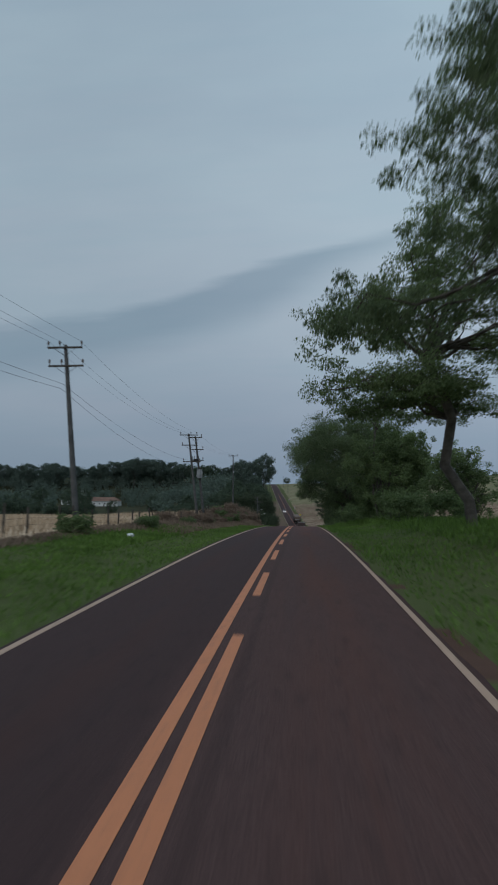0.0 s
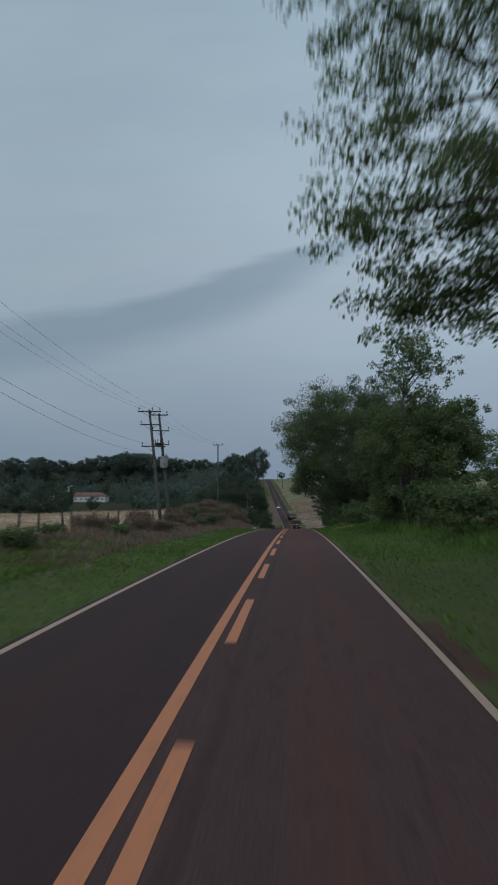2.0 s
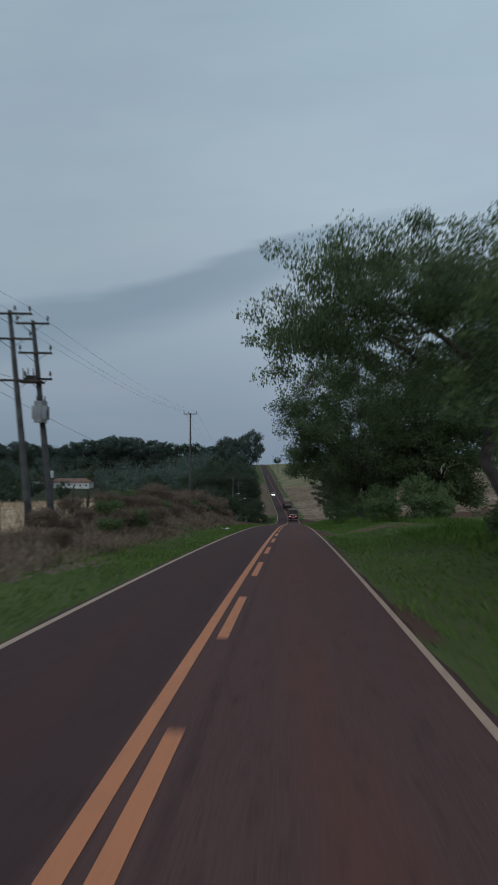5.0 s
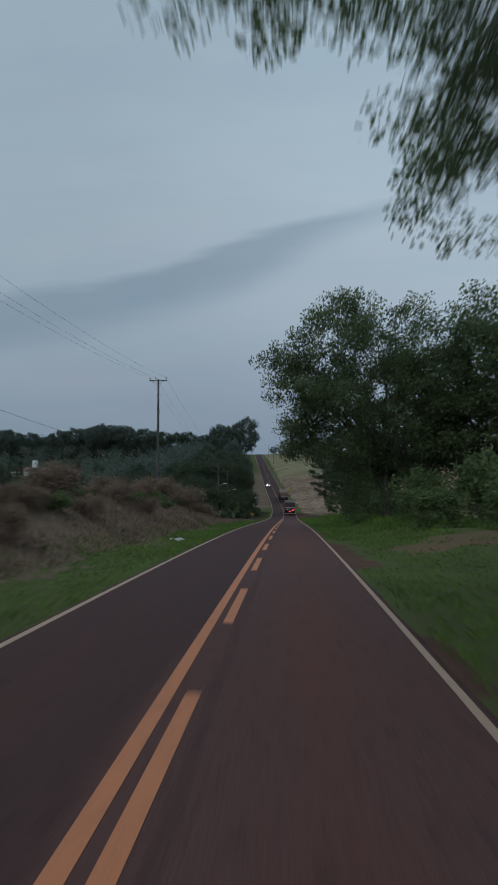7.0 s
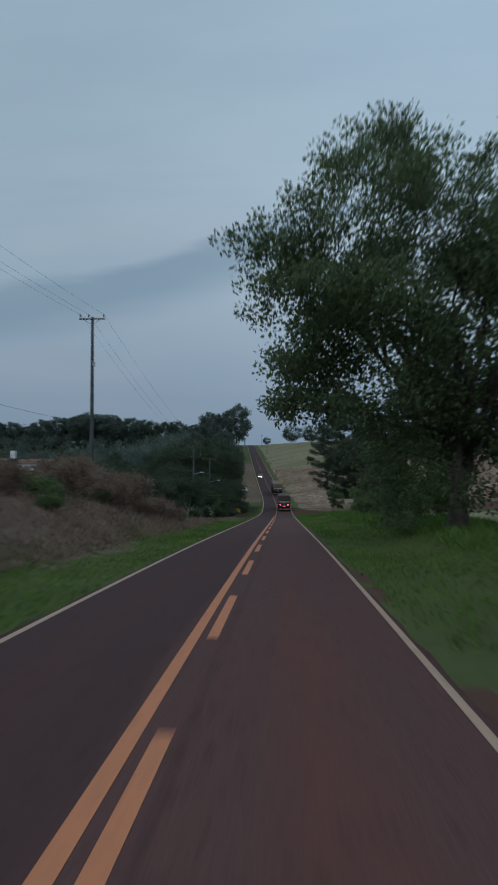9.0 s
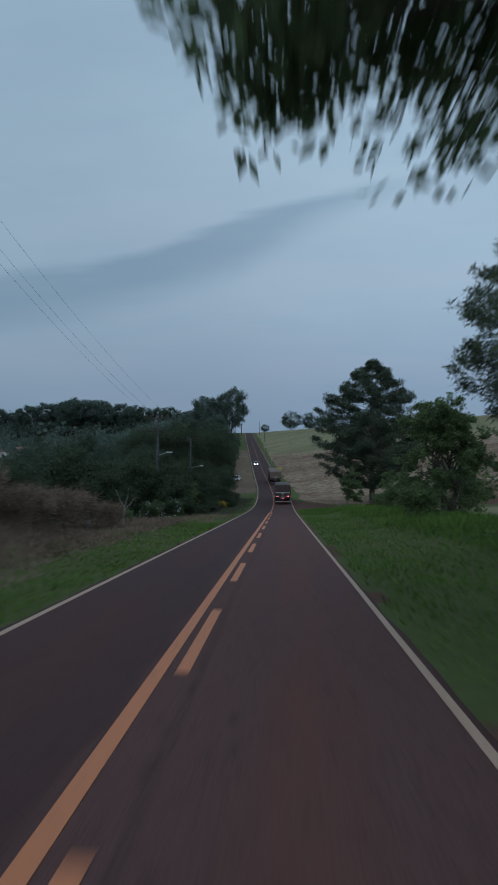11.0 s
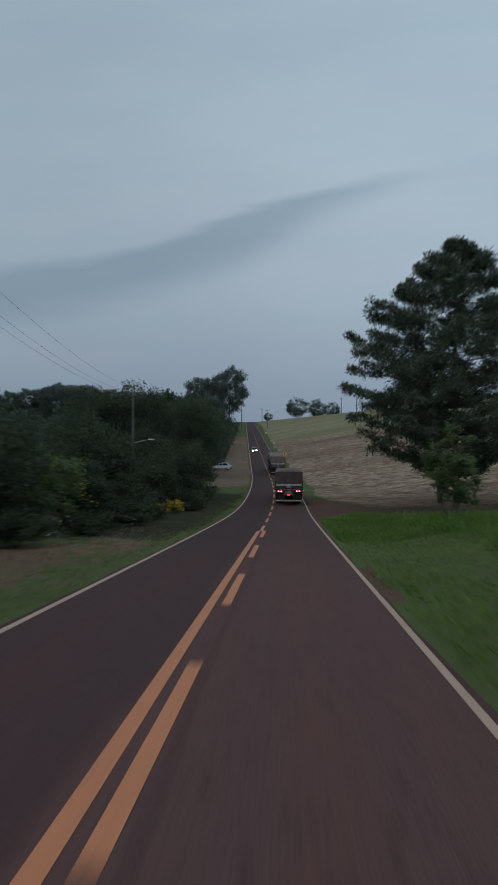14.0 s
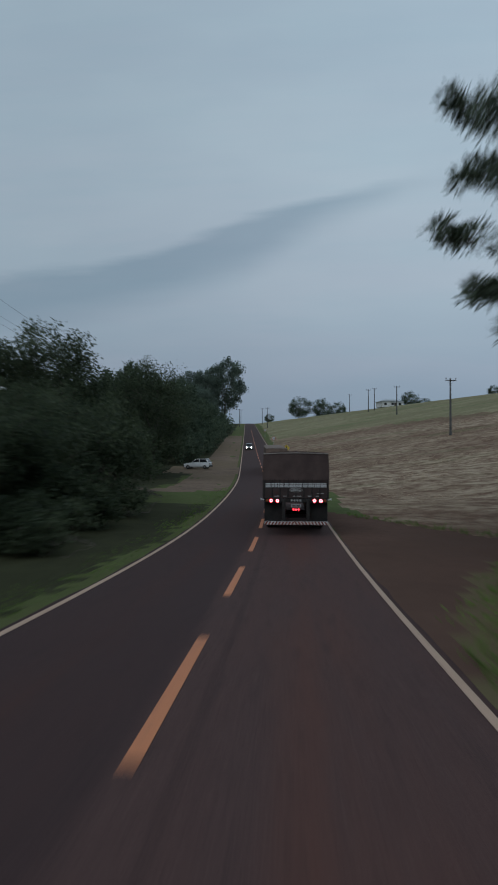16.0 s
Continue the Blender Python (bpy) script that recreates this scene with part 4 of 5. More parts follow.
for x, y, turn, size, tall in ((-27, 257, 140, 0.95, 1.0), (-14.2, 273, 250, 0.72, 1.26), (-18, 281, 10, 0.78, 1.2), (-16.4, 244, 60, 0.62, 0.85)):
    again(grove, x, y, turn, size, "", tall)


def woodland():
    """The far wooded hillside: many small crowns in one mesh."""
    rng = np.random.default_rng(9)
    out = []
    n = 0
    while n < 840:
        y = rng.uniform(440, 900) if n < 420 else rng.uniform(250, 580) if n < 640 else rng.uniform(540, 630)
        u = -rng.uniform(16, 420) if n < 420 else -rng.uniform(42, 420) if n < 640 else -rng.uniform(30, 330)
        if u > -60 and y > 640:
            continue
        x = u + float(road_x(y))
        if y < 528 and -0.47 < x / (y - 40) < -0.30:
            continue
        h = rng.uniform(9, 15) * (1.25 if rng.uniform() < 0.08 else 1)
        r = h * rng.uniform(0.34, 0.52)
        z = float(ground_z(x, y))
        k = 150
        hubs = rng.normal(size=(14, 3))
        hubs /= np.linalg.norm(hubs, axis=1, keepdims=True)
        hubs *= rng.uniform(0.4, 1.0, (14, 1))
        pick = rng.integers(0, 14, k)
        ball = rng.normal(size=(k, 3))
        ball /= np.linalg.norm(ball, axis=1, keepdims=True)
        p = (hubs[pick] + ball * rng.uniform(0.1, 0.42, (k, 1))) * (r, r, h * 0.47) + (x, y, z + h * 0.45)
        out.append(leaf_quads(p, ball + rng.normal(0, 0.5, (k, 3)), 1.35, 1.0, rng))
        n += 1
    ob = new("woodland", quads("woodland", np.concatenate(out), LEAF_RIDGE_HAZY))
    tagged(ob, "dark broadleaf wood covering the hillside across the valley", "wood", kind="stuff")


woodland()


def blades(name, label, category, seed, count, u_range, y_range, tall, wide, material, lean=0.35, keep=None):
    """Grass as many single blades, one object."""
    rng = np.random.default_rng(seed)
    u = rng.uniform(*u_range, count)
    y = rng.uniform(*y_range, count)
    ok = (ripple(u, y, 1.6, seed) + rng.normal(0, 0.5, count)) > -0.9
    if keep is not None:
        ok &= keep(u, y)
    u, y = u[ok], y[ok]
    x = u + road_x(y)
    z = ground_z(x, y) - 0.02
    ways = rng.normal(0, lean, (len(u), 3))
    ways[:, 2] = 1.0
    length = tall * (0.75 + 0.35 * ripple(u, y, 4.0, seed + 1))
    corners = leaf_quads(np.stack([x, y, z], 1), ways, length, wide, rng, 0.5)
    tagged(new(name, quads(name, corners, material)), label, category, kind="stuff")


blades("verge_grass", "short green grass on the verges", "grass", 51, 42000, (-7.6, -3.22), (-4, 176), 0.20, 0.035, GRASS, 0.5)
blades("verge_grass", "short dull green grass below the thicket", "grass", 61, 7000, (-7.2, -3.3), (170, 262), 0.13, 0.035, GRASS, 0.6,
       lambda u, y: (u > -4.9 + 0.5 * ripple(u, y, 1.2, 3.0)) | (y < 196))
blades("dry_grass", "dry brown grass on the bank", "grass", 62, 6000, (-7.4, -3.5), (168, 262), 0.16, 0.035, DRY_GRASS, 0.7,
       lambda u, y: y < 205)
blades("verge_grass", "short green grass on the verges", "grass", 52, 62000, (3.4, 9.6), (-4, 224), 0.22, 0.035, GRASS, 0.5,
       lambda u, y: (((u - 9.5) / 5.0) ** 2 + ((y - 102) / 3.6) ** 2 > 0.35 + 0.5 * ripple(u, y, 0.7, 2.0)) & (u > 4.6 + 0.6 * ripple(u, y, 0.8, 1.0) - 1.3 * (np.abs(y - 102) > 7)) & (y < np.minimum(212.8 + 2.6 * (u - 3.6), 221.5) + 2.0 * np.sin(u * 37.0 + y * 11.0) * np.cos(y * 53.0 - u * 17.0)))
blades("tall_grass", "tall green roadside grass", "grass", 53, 38000, (7.6, 15), (8, 214), 0.62, 0.05, GRASS, 0.35,
       lambda u, y: ~((y > 90) & (y < 116) & (u < 11)))
blades("tall_grass", "tall green roadside grass", "grass", 54, 16000, (-10.4, -6.6), (-2, 58), 0.30, 0.05, GRASS, 0.4)
blades("dry_grass", "dry brown grass on the bank", "grass", 55, 40000, (-13.0, -6.2), (40, 178), 0.50, 0.04, DRY_GRASS, 0.6)
blades("dry_grass", "dry brown grass on the bank", "grass", 56, 12000, (-11.6, -9.6), (4, 60), 0.40, 0.05, DRY_GRASS, 0.5)
blades("ripe_crop", "pale ripe crop standing in the field", "crop", 57, 46000, (-60, -11.4), (-4, 148), 0.60, 0.07, CROP, 0.25)
blades("stubble", "pale straw left on the harvested field", "crop", 58, 26000, (8, 60), (246, 330), 0.14, 0.05, CROP, 1.4,
       lambda u, y: ripple(u, y, 5.0, 3.0) > -0.2)

blades("verge_grass", "short green grass thinning out at the side road", "grass", 64, 34000, (3.5, 11.5), (196, 224), 0.20, 0.04, GRASS, 0.6,
       lambda u, y: y < np.minimum(212.4 + 2.6 * (u - 3.6), 221.5) - 1.5 + 2.5 * np.sin(u * 37.0 + y * 11.0) * np.cos(y * 53.0 - u * 17.0))
blades("verge_grass", "rough green grass along the field's edge", "grass", 63, 16000, (4.5, 34), (224, 244), 0.30, 0.04, GRASS, 0.6,
       lambda u, y: np.abs(y - 0.6 - np.maximum(239 - 1.5 * np.maximum(u - 4, 0), 229)) < 1.0)


# ---- things: paint and metal ----
TARP = worn("black_tarpaulin", (0.044, 0.028, 0.026), (0.078, 0.052, 0.048), 0.6, 0.0, 1.5, 40.0, 0.3)
TARP_TOP = worn("pale_dusty_tarpaulin", (0.16, 0.14, 0.13), (0.30, 0.27, 0.25), 0.7, 0.0, 1.5, 40.0, 0.3)
TARP_BROWN = worn("dusty_brown_tarpaulin", (0.10, 0.070, 0.056), (0.17, 0.122, 0.10), 0.7, 0.0, 1.5, 40.0, 0.3)
BOARD = worn("dark_painted_boards", (0.032, 0.021, 0.021), (0.058, 0.040, 0.038), 0.45, 0.0, 2.0, 30.0, 0.1)
BROWN_BOARD = worn("brown_tailboard", (0.060, 0.036, 0.028), (0.110, 0.070, 0.055), 0.5, 0.0, 2.0, 30.0, 0.1)
STEEL = worn("dark_steel", (0.016, 0.015, 0.016), (0.040, 0.036, 0.034), 0.5, 0.4, 3.0, 40.0, 0.1)
RUBBER = worn("black_rubber", (0.010, 0.010, 0.010), (0.022, 0.020, 0.019), 0.85, 0.0, 4.0, 60.0, 0.2)
STRIP_WHITE = worn("white_reflective_tape", (0.36, 0.37, 0.38), (0.55, 0.56, 0.57), 0.35, 0.0, 4.0, 90.0, 0.05)
STRIP_RED = worn("dull_red_stripe", (0.14, 0.035, 0.025), (0.24, 0.070, 0.050), 0.4, 0.0, 5.0, 90.0, 0.05)
PALE_PAINT = worn("faded_white_lettering", (0.22, 0.22, 0.22), (0.40, 0.40, 0.40), 0.5, 0.0, 8.0, 90.0, 0.05)
PLATE = worn("number_plate", (0.20, 0.20, 0.20), (0.34, 0.34, 0.34), 0.4, 0.0, 8.0, 90.0, 0.05)
TAIL = glowing("lit_tail_lamp", (1.0, 0.03, 0.05), 6.0)
TAIL_CORE = glowing("lamp_core", (1.0, 0.20, 0.24), 9.0)
HEAD = glowing("lit_headlamp", (1.0, 0.96, 0.90), 16.0)
AMBER = worn("unlit_amber_lens", (0.16, 0.045, 0.020), (0.24, 0.075, 0.03), 0.25, 0.0, 6.0, 60.0, 0.05)
CONCRETE = worn("weathered_concrete", (0.045, 0.045, 0.046), (0.105, 0.104, 0.102), 0.9, 0.0, 1.2, 30.0, 0.3)
TIMBER = worn("grey_weathered_timber", (0.030, 0.026, 0.024), (0.085, 0.074, 0.064), 0.9, 0.0, 1.5, 30.0, 0.4)
PORCELAIN = worn("brown_insulator", (0.05, 0.035, 0.03), (0.10, 0.07, 0.06), 0.25, 0.0, 5.0, 60.0, 0.05)
PALE_WOOD = worn("bleached_wood", (0.15, 0.135, 0.12), (0.30, 0.275, 0.245), 0.9, 0.0, 2.0, 30.0, 0.3)
GALVANISED = worn("galvanised_steel", (0.22, 0.225, 0.23), (0.36, 0.365, 0.37), 0.45, 0.7, 2.0, 60.0, 0.1)
CABLE = worn("dark_cable", (0.02, 0.02, 0.02), (0.045, 0.045, 0.045), 0.6, 0.2, 2.0, 60.0, 0.05)
WHITEWASH = worn("white_house_wall", (0.45, 0.45, 0.44), (0.68, 0.68, 0.66), 0.85, 0.0, 0.4, 10.0, 0.1)
ROOF_TILE = worn("weathered_clay_tiles", (0.11, 0.065, 0.050), (0.21, 0.125, 0.095), 0.85, 0.0, 0.5, 6.0, 0.4)
GLASS_DARK = worn("dark_window_glass", (0.012, 0.013, 0.015), (0.022, 0.024, 0.027), 0.1, 0.0, 1.0, 20.0, 0.02)
CAR_WHITE = worn("white_car_paint", (0.55, 0.56, 0.57), (0.70, 0.71, 0.72), 0.3, 0.0, 1.5, 40.0, 0.02)
CAR_GREY = worn("grey_car_paint", (0.12, 0.125, 0.13), (0.17, 0.175, 0.18), 0.3, 0.3, 1.5, 40.0, 0.02)
SIGN_FACE = worn("white_sign_face", (0.42, 0.42, 0.42), (0.60, 0.60, 0.60), 0.4, 0.0, 3.0, 60.0, 0.03)
SIGN_RED = worn("red_sign_rim", (0.22, 0.02, 0.02), (0.32, 0.035, 0.03), 0.4, 0.0, 3.0, 60.0, 0.03)
SIGN_YELLOW = worn("yellow_sign_face", (0.42, 0.30, 0.04), (0.55, 0.40, 0.06), 0.4, 0.0, 3.0, 60.0, 0.03)
BLACK_MARK = worn("black_sign_mark", (0.012, 0.012, 0.012), (0.025, 0.025, 0.025), 0.5, 0.0, 3.0, 60.0, 0.03)


def blocks(name, sizes, material, parent, label="", bevel=0.0):
    """One part made of blocks: each (size, centre)."""
    bm = bmesh.new()
    for size, centre in sizes:
        box(bm, size, centre, bevel)
    return part(name, bm, material, parent, label)


def wheel(parent, x, y, radius, width, rim_material):
    """A tyre with its rim, the axle along x."""
    bm = bmesh.new()
    turn = Matrix.Rotation(math.pi / 2, 4, "Y")
    bmesh.ops.create_cone(bm, cap_ends=True, segments=28, radius1=radius, radius2=radius, depth=width, matrix=Matrix.Translation((x, y, radius)) @ turn)
    edges = [e for e in bm.edges if abs(e.verts[0].co.x - e.verts[1].co.x) < 1e-4 and len(e.link_faces) == 2]
    bmesh.ops.bevel(bm, geom=edges, offset=min(0.05, width * 0.2), segments=3, affect="EDGES")
    ob = part("wheel", bm, RUBBER, parent)
    for f in ob.data.polygons:
        f.use_smooth = False
    bm = bmesh.new()
    bmesh.ops.create_cone(bm, cap_ends=True, segments=20, radius1=radius * 0.55, radius2=radius * 0.45, depth=width * 0.4,
                          matrix=Matrix.Translation((x + math.copysign(width * 0.36, x), y, radius)) @ turn)
    part("rim", bm, rim_material, ob)
    return ob


def disc(bm, centre, radius, depth, sides=24):
    """A short cylinder whose axis points back along y."""
    bmesh.ops.create_cone(bm, cap_ends=True, segments=sides, radius1=radius, radius2=radius, depth=depth,
                          matrix=Matrix.Translation(centre) @ Matrix.Rotation(math.pi / 2, 4, "X"))


def ring(bm, centre, rx, rz, wide, depth, sides=40):
    """A flat oval ring that faces along y."""
    rows = []
    for k in range(sides):
        a = 2 * math.pi * k / sides
        c, s = math.cos(a), math.sin(a)
        rows.append([bm.verts.new((centre[0] + c * (rx + o), centre[1] + d, centre[2] + s * (rz + o))) for o, d in
                     ((0, -depth), (-wide, -depth), (-wide, 0), (0, 0))])
    for k in range(sides):
        a, b = rows[k], rows[(k + 1) % sides]
        for j in range(4):
            bm.faces.new((a[j], a[(j + 1) % 4], b[(j + 1) % 4], b[j]))


def cover(bm, wide, y0, y1, low, high, arch, steps=10, ribs=9, sag=0.02):
    """A tarpaulin over hoops: sides, a bowed top and a back sheet, with soft folds."""
    ys = np.linspace(y0, y1, ribs * 4 + 1)
    grid = []
    for i, y in enumerate(ys):
        dip = sag * (1 - math.cos(2 * math.pi * i / 4)) / 2
        line = [(-wide / 2, y, low), (-wide / 2 - 0.004 * math.sin(i * 1.7), y, (low + high) / 2)]
        for k in range(steps + 1):
            a = k / steps
            line.append((-wide / 2 + wide * a + (0.03 if k == 0 else -0.03 if k == steps else 0), y, high - 0.04 * (k in (0, steps)) + arch * math.sin(math.pi * a) - dip))
        line += [(wide / 2 + 0.004 * math.sin(i * 1.3), y, (low + high) / 2), (wide / 2, y, low)]
        grid.append([bm.verts.new(p) for p in line])
    for a, b in zip(grid, grid[1:]):
        for k in range(len(a) - 1):
            bm.faces.new((a[k], a[k + 1], b[k + 1], b[k]))
    for row, flip in ((grid[0], False), (grid[-1], True)):
        bm.faces.new(row if flip else row[::-1])


def grain_truck(name, label, board, sheet, lit, at):
    """A tarpaulin-covered grain semi-trailer behind its tractor; the origin is on the road under its tail."""
    truck = made(name, label, "truck", "", at)
    # side and tail boards with posts
    blocks("tailboard", [((2.60, 0.07, 0.72), (0, 0.035, 1.85))], board, truck, "dark tailboard", 0.012)
    for k in range(9):
        blocks("post", [((0.05, 0.03, 0.70), (-1.25 + 2.5 * k / 8, -0.016, 1.86))], STEEL, truck, "", 0.006)
    for side in (-1, 1):
        blocks("sideboard", [((0.06, 12.0, 0.80), (side * 1.27, 6.08, 1.88))], board, truck, "", 0.01)
        for k in range(11):
            blocks("post", [((0.05, 0.08, 0.80), (side * 1.315, 0.7 + 1.1 * k, 1.88))], STEEL, truck, "", 0.008)
    blocks("floor", [((2.56, 12.0, 0.12), (0, 6.1, 1.43))], STEEL, truck)
    bm = bmesh.new()
    cover(bm, 2.62, -0.02, 12.1, 2.20, 3.28, 0.07)
    part("tarpaulin", bm, sheet, truck, "taut tarpaulin over hoops")
    for k in range(14):
        bm = bmesh.new()
        x = -1.2 + 2.4 * k / 13
        rod(bm, (x, -0.045, 2.24), (x + 0.03 * math.sin(k * 2.1), -0.045, 1.93 + 0.02 * math.cos(k)), 0.006, None, 6)
        part("lashing", bm, RUBBER, truck)
    bm = bmesh.new()
    for a, b in (((-1.28, 3.30), (-0.6, 3.325)), ((-0.6, 3.325), (0.0, 3.335)), ((0.0, 3.335), (0.6, 3.325)), ((0.6, 3.325), (1.28, 3.30))):
        rod(bm, (a[0], -0.03, a[1] - 0.055), (b[0], -0.03, b[1] - 0.055), 0.022, None, 8)
    part("hoop", bm, TARP_TOP, truck, "pale dusty rear hoop")
    # reflective strip in three rows of tapes
    for row in range(3):
        for k in range(10):
            blocks("reflector", [((0.225, 0.008, 0.044), (-1.09 + 0.242 * k, -0.038, 1.948 + 0.058 * row))], STRIP_WHITE, truck)
    # oval emblem: plain ring and bars
    bm = bmesh.new()
    ring(bm, (0, -0.036, 1.82), 0.255, 0.085, 0.018, 0.010)
    for w, z in ((0.20, 1.858), (0.38, 1.812)):
        box(bm, (w, 0.008, 0.026 if w < 0.3 else 0.048), (0, -0.040, z))
    part("emblem", bm, PALE_PAINT, truck, "white oval emblem with plain bars")
    for k in range(4):
        blocks("lettering", [((0.055, 0.006, 0.026), (0.86 + 0.07 * k, -0.004, 1.68))], PALE_PAINT, truck)
    for x, w in ((-0.74, 0.24), (-0.44, 0.15), (0.05, 0.32), (0.55, 0.16), (0.86, 0.15)):
        blocks("marker", [((w, 0.012, 0.030), (x, -0.006, 1.575))], PALE_PAINT, truck, "", 0.004)
    # chassis
    blocks("rear_beam", [((2.46, 0.16, 0.16), (0, 0.10, 1.40))], STEEL, truck, "", 0.015)
    for side in (-1, 1):
        blocks("chassis_rail", [((0.14, 12.0, 0.42), (side * 0.48, 6.1, 1.16))], STEEL, truck, "", 0.015)
        blocks("bumper_arm", [((0.14, 0.16, 0.86), (side * 0.48, 0.05, 1.02))], STEEL, truck, "", 0.015)
        blocks("mud_flap", [((0.72, 0.02, 0.92), (side * 0.90, 0.32, 0.87))], RUBBER, truck, "", 0.006)
        blocks("mudguard", [((0.68, 3.9, 0.03), (side * 0.90, 4.5, 1.27))], STEEL, truck, "", 0.008)
        for y in (3.3, 4.6, 5.9):
            wheel(truck, side * 0.98, y, 0.50, 0.52, STEEL)
        blocks("landing_leg", [((0.12, 0.12, 0.75), (side * 0.80, 9.0, 1.0)), ((0.26, 0.22, 0.05), (side * 0.80, 9.0, 0.62))], STEEL, truck, "", 0.01)
    for y in (3.3, 4.6, 5.9):
        blocks("axle", [((1.9, 0.14, 0.14), (0, y, 0.50))], STEEL, truck, "", 0.02)
    bumper = blocks("bumper", [((2.48, 0.10, 0.125), (0, 0.0, 0.515))], STRIP_WHITE, truck, "bumper bar with slanting red and white stripes", 0.006)
    for k in range(-9, 10):
        bm = bmesh.new()
        x, slant = k * 0.13, 0.032 if k < 0 else -0.032
        top = [(x + o + slant, -0.053, 0.574) for o in (-0.036, 0.036)]
        low = [(x + o - slant, -0.053, 0.456) for o in (-0.036, 0.036)]
        front = [bm.verts.new(p) for p in (low[0], low[1], top[1], top[0])]
        back = [bm.verts.new((p.co.x, -0.048, p.co.z)) for p in front]
        bm.faces.new(front)
        for j in range(4):
            bm.faces.new((front[j], back[j], back[(j + 1) % 4], front[(j + 1) % 4]))
        part("stripe", bm, STRIP_RED, bumper)
    # lamps
    for x in (-0.98, -0.73, 0.73, 0.98):
        bm = bmesh.new()
        disc(bm, (x, 0.0, 1.395), 0.072, 0.05)
        lamp = part("tail_lamp", bm, RUBBER, truck, "round red tail lamp")
        for k in range(8):
            a = 2 * math.pi * k / 8
            bm = bmesh.new()
            disc(bm, (x + 0.045 * math.cos(a), -0.030, 1.395 + 0.045 * math.sin(a)), 0.017, 0.012, 10)
            part("bulb", bm, TAIL_CORE if lit else AMBER, lamp)
        bm = bmesh.new()
        ring(bm, (x, -0.026, 1.395), 0.066, 0.066, 0.040, 0.006, 24)
        part("lens", bm, TAIL if lit else AMBER, lamp)
    for side in (-1, 1):
        bm = bmesh.new()
        disc(bm, (side * 1.13, 0.0, 1.41), 0.055, 0.05)
        part("indicator", bm, AMBER, truck, "unlit amber indicator")
        bm = bmesh.new()
        rod(bm, (side * 1.25, 0.05, 1.42), (side * 1.37, 0.02, 1.46), 0.02)
        box(bm, (0.03, 0.04, 0.09), (side * 1.38, 0.0, 1.46), 0.008)
        part("side_marker", bm, STRIP_WHITE, truck)
    for k in (-1, 0, 1):
        bm = bmesh.new()
        disc(bm, (0.10 * k, -0.03, 1.05), 0.032, 0.03, 16)
        part("marker_lamp", bm, TAIL if lit else AMBER, truck)
    plate = blocks("number_plate", [((0.40, 0.012, 0.13), (0, -0.012, 1.20))], PLATE, truck, "pale number plate with plain bars", 0.003)
    for k in range(7):
        blocks("plate_bar", [((0.032, 0.006, 0.065), (-0.15 + 0.05 * k, -0.021, 1.195))], BLACK_MARK, plate)
    maker = blocks("maker_plate", [((0.50, 0.012, 0.13), (0, -0.025, 1.41))], STEEL, truck, "dark maker's plate with plain bars", 0.003)
    for k in range(4):
        blocks("plate_bar", [((0.075, 0.006, 0.075), (-0.17 + 0.113 * k, -0.034, 1.41))], PALE_PAINT, maker)
    # tractor
    blocks("cab", [((2.45, 1.75, 2.0), (0, 14.1, 2.05))], board, truck, "", 0.12)
    blocks("cab_roof", [((2.2, 1.5, 0.35), (0, 14.0, 3.10))], board, truck, "", 0.12)
    blocks("windscreen", [((2.1, 0.03, 0.75), (0, 14.985, 2.45))], GLASS_DARK, truck, "", 0.01)
    blocks("tractor_frame", [((0.9, 5.6, 0.25), (0, 12.2, 0.95))], STEEL, truck, "", 0.02)
    for side in (-1, 1):
        for y in (10.6, 11.9, 14.1):
            wheel(truck, side * 1.0, y, 0.50, 0.50 if y < 13 else 0.30, STEEL)
    return truck


def on_road(y, lane, turn=0.0):
    """A pose on the lane, following the road's grade and bend."""
    g = math.degrees(math.atan((float(road_z(y + 6)) - float(road_z(y))) / 6))
    b = math.degrees(math.atan((float(road_x(y)) - float(road_x(y + 6))) / 6))
    flip = turn == 180
    return pose(float(road_x(y)) + lane, y, float(road_z(y)) - 0.015 * abs(lane), -g if flip else g, 0, b + turn)


grain_truck("grain_truck", "dark tarpaulin-covered grain truck with lit red tail lamps in the lane", BOARD, TARP, True, on_road(229.0, 1.52))
grain_truck("grain_truck", "brown grain truck with a dusty brown tarpaulin further down the road", BROWN_BOARD, TARP_BROWN, False, on_road(279.5, 1.5))


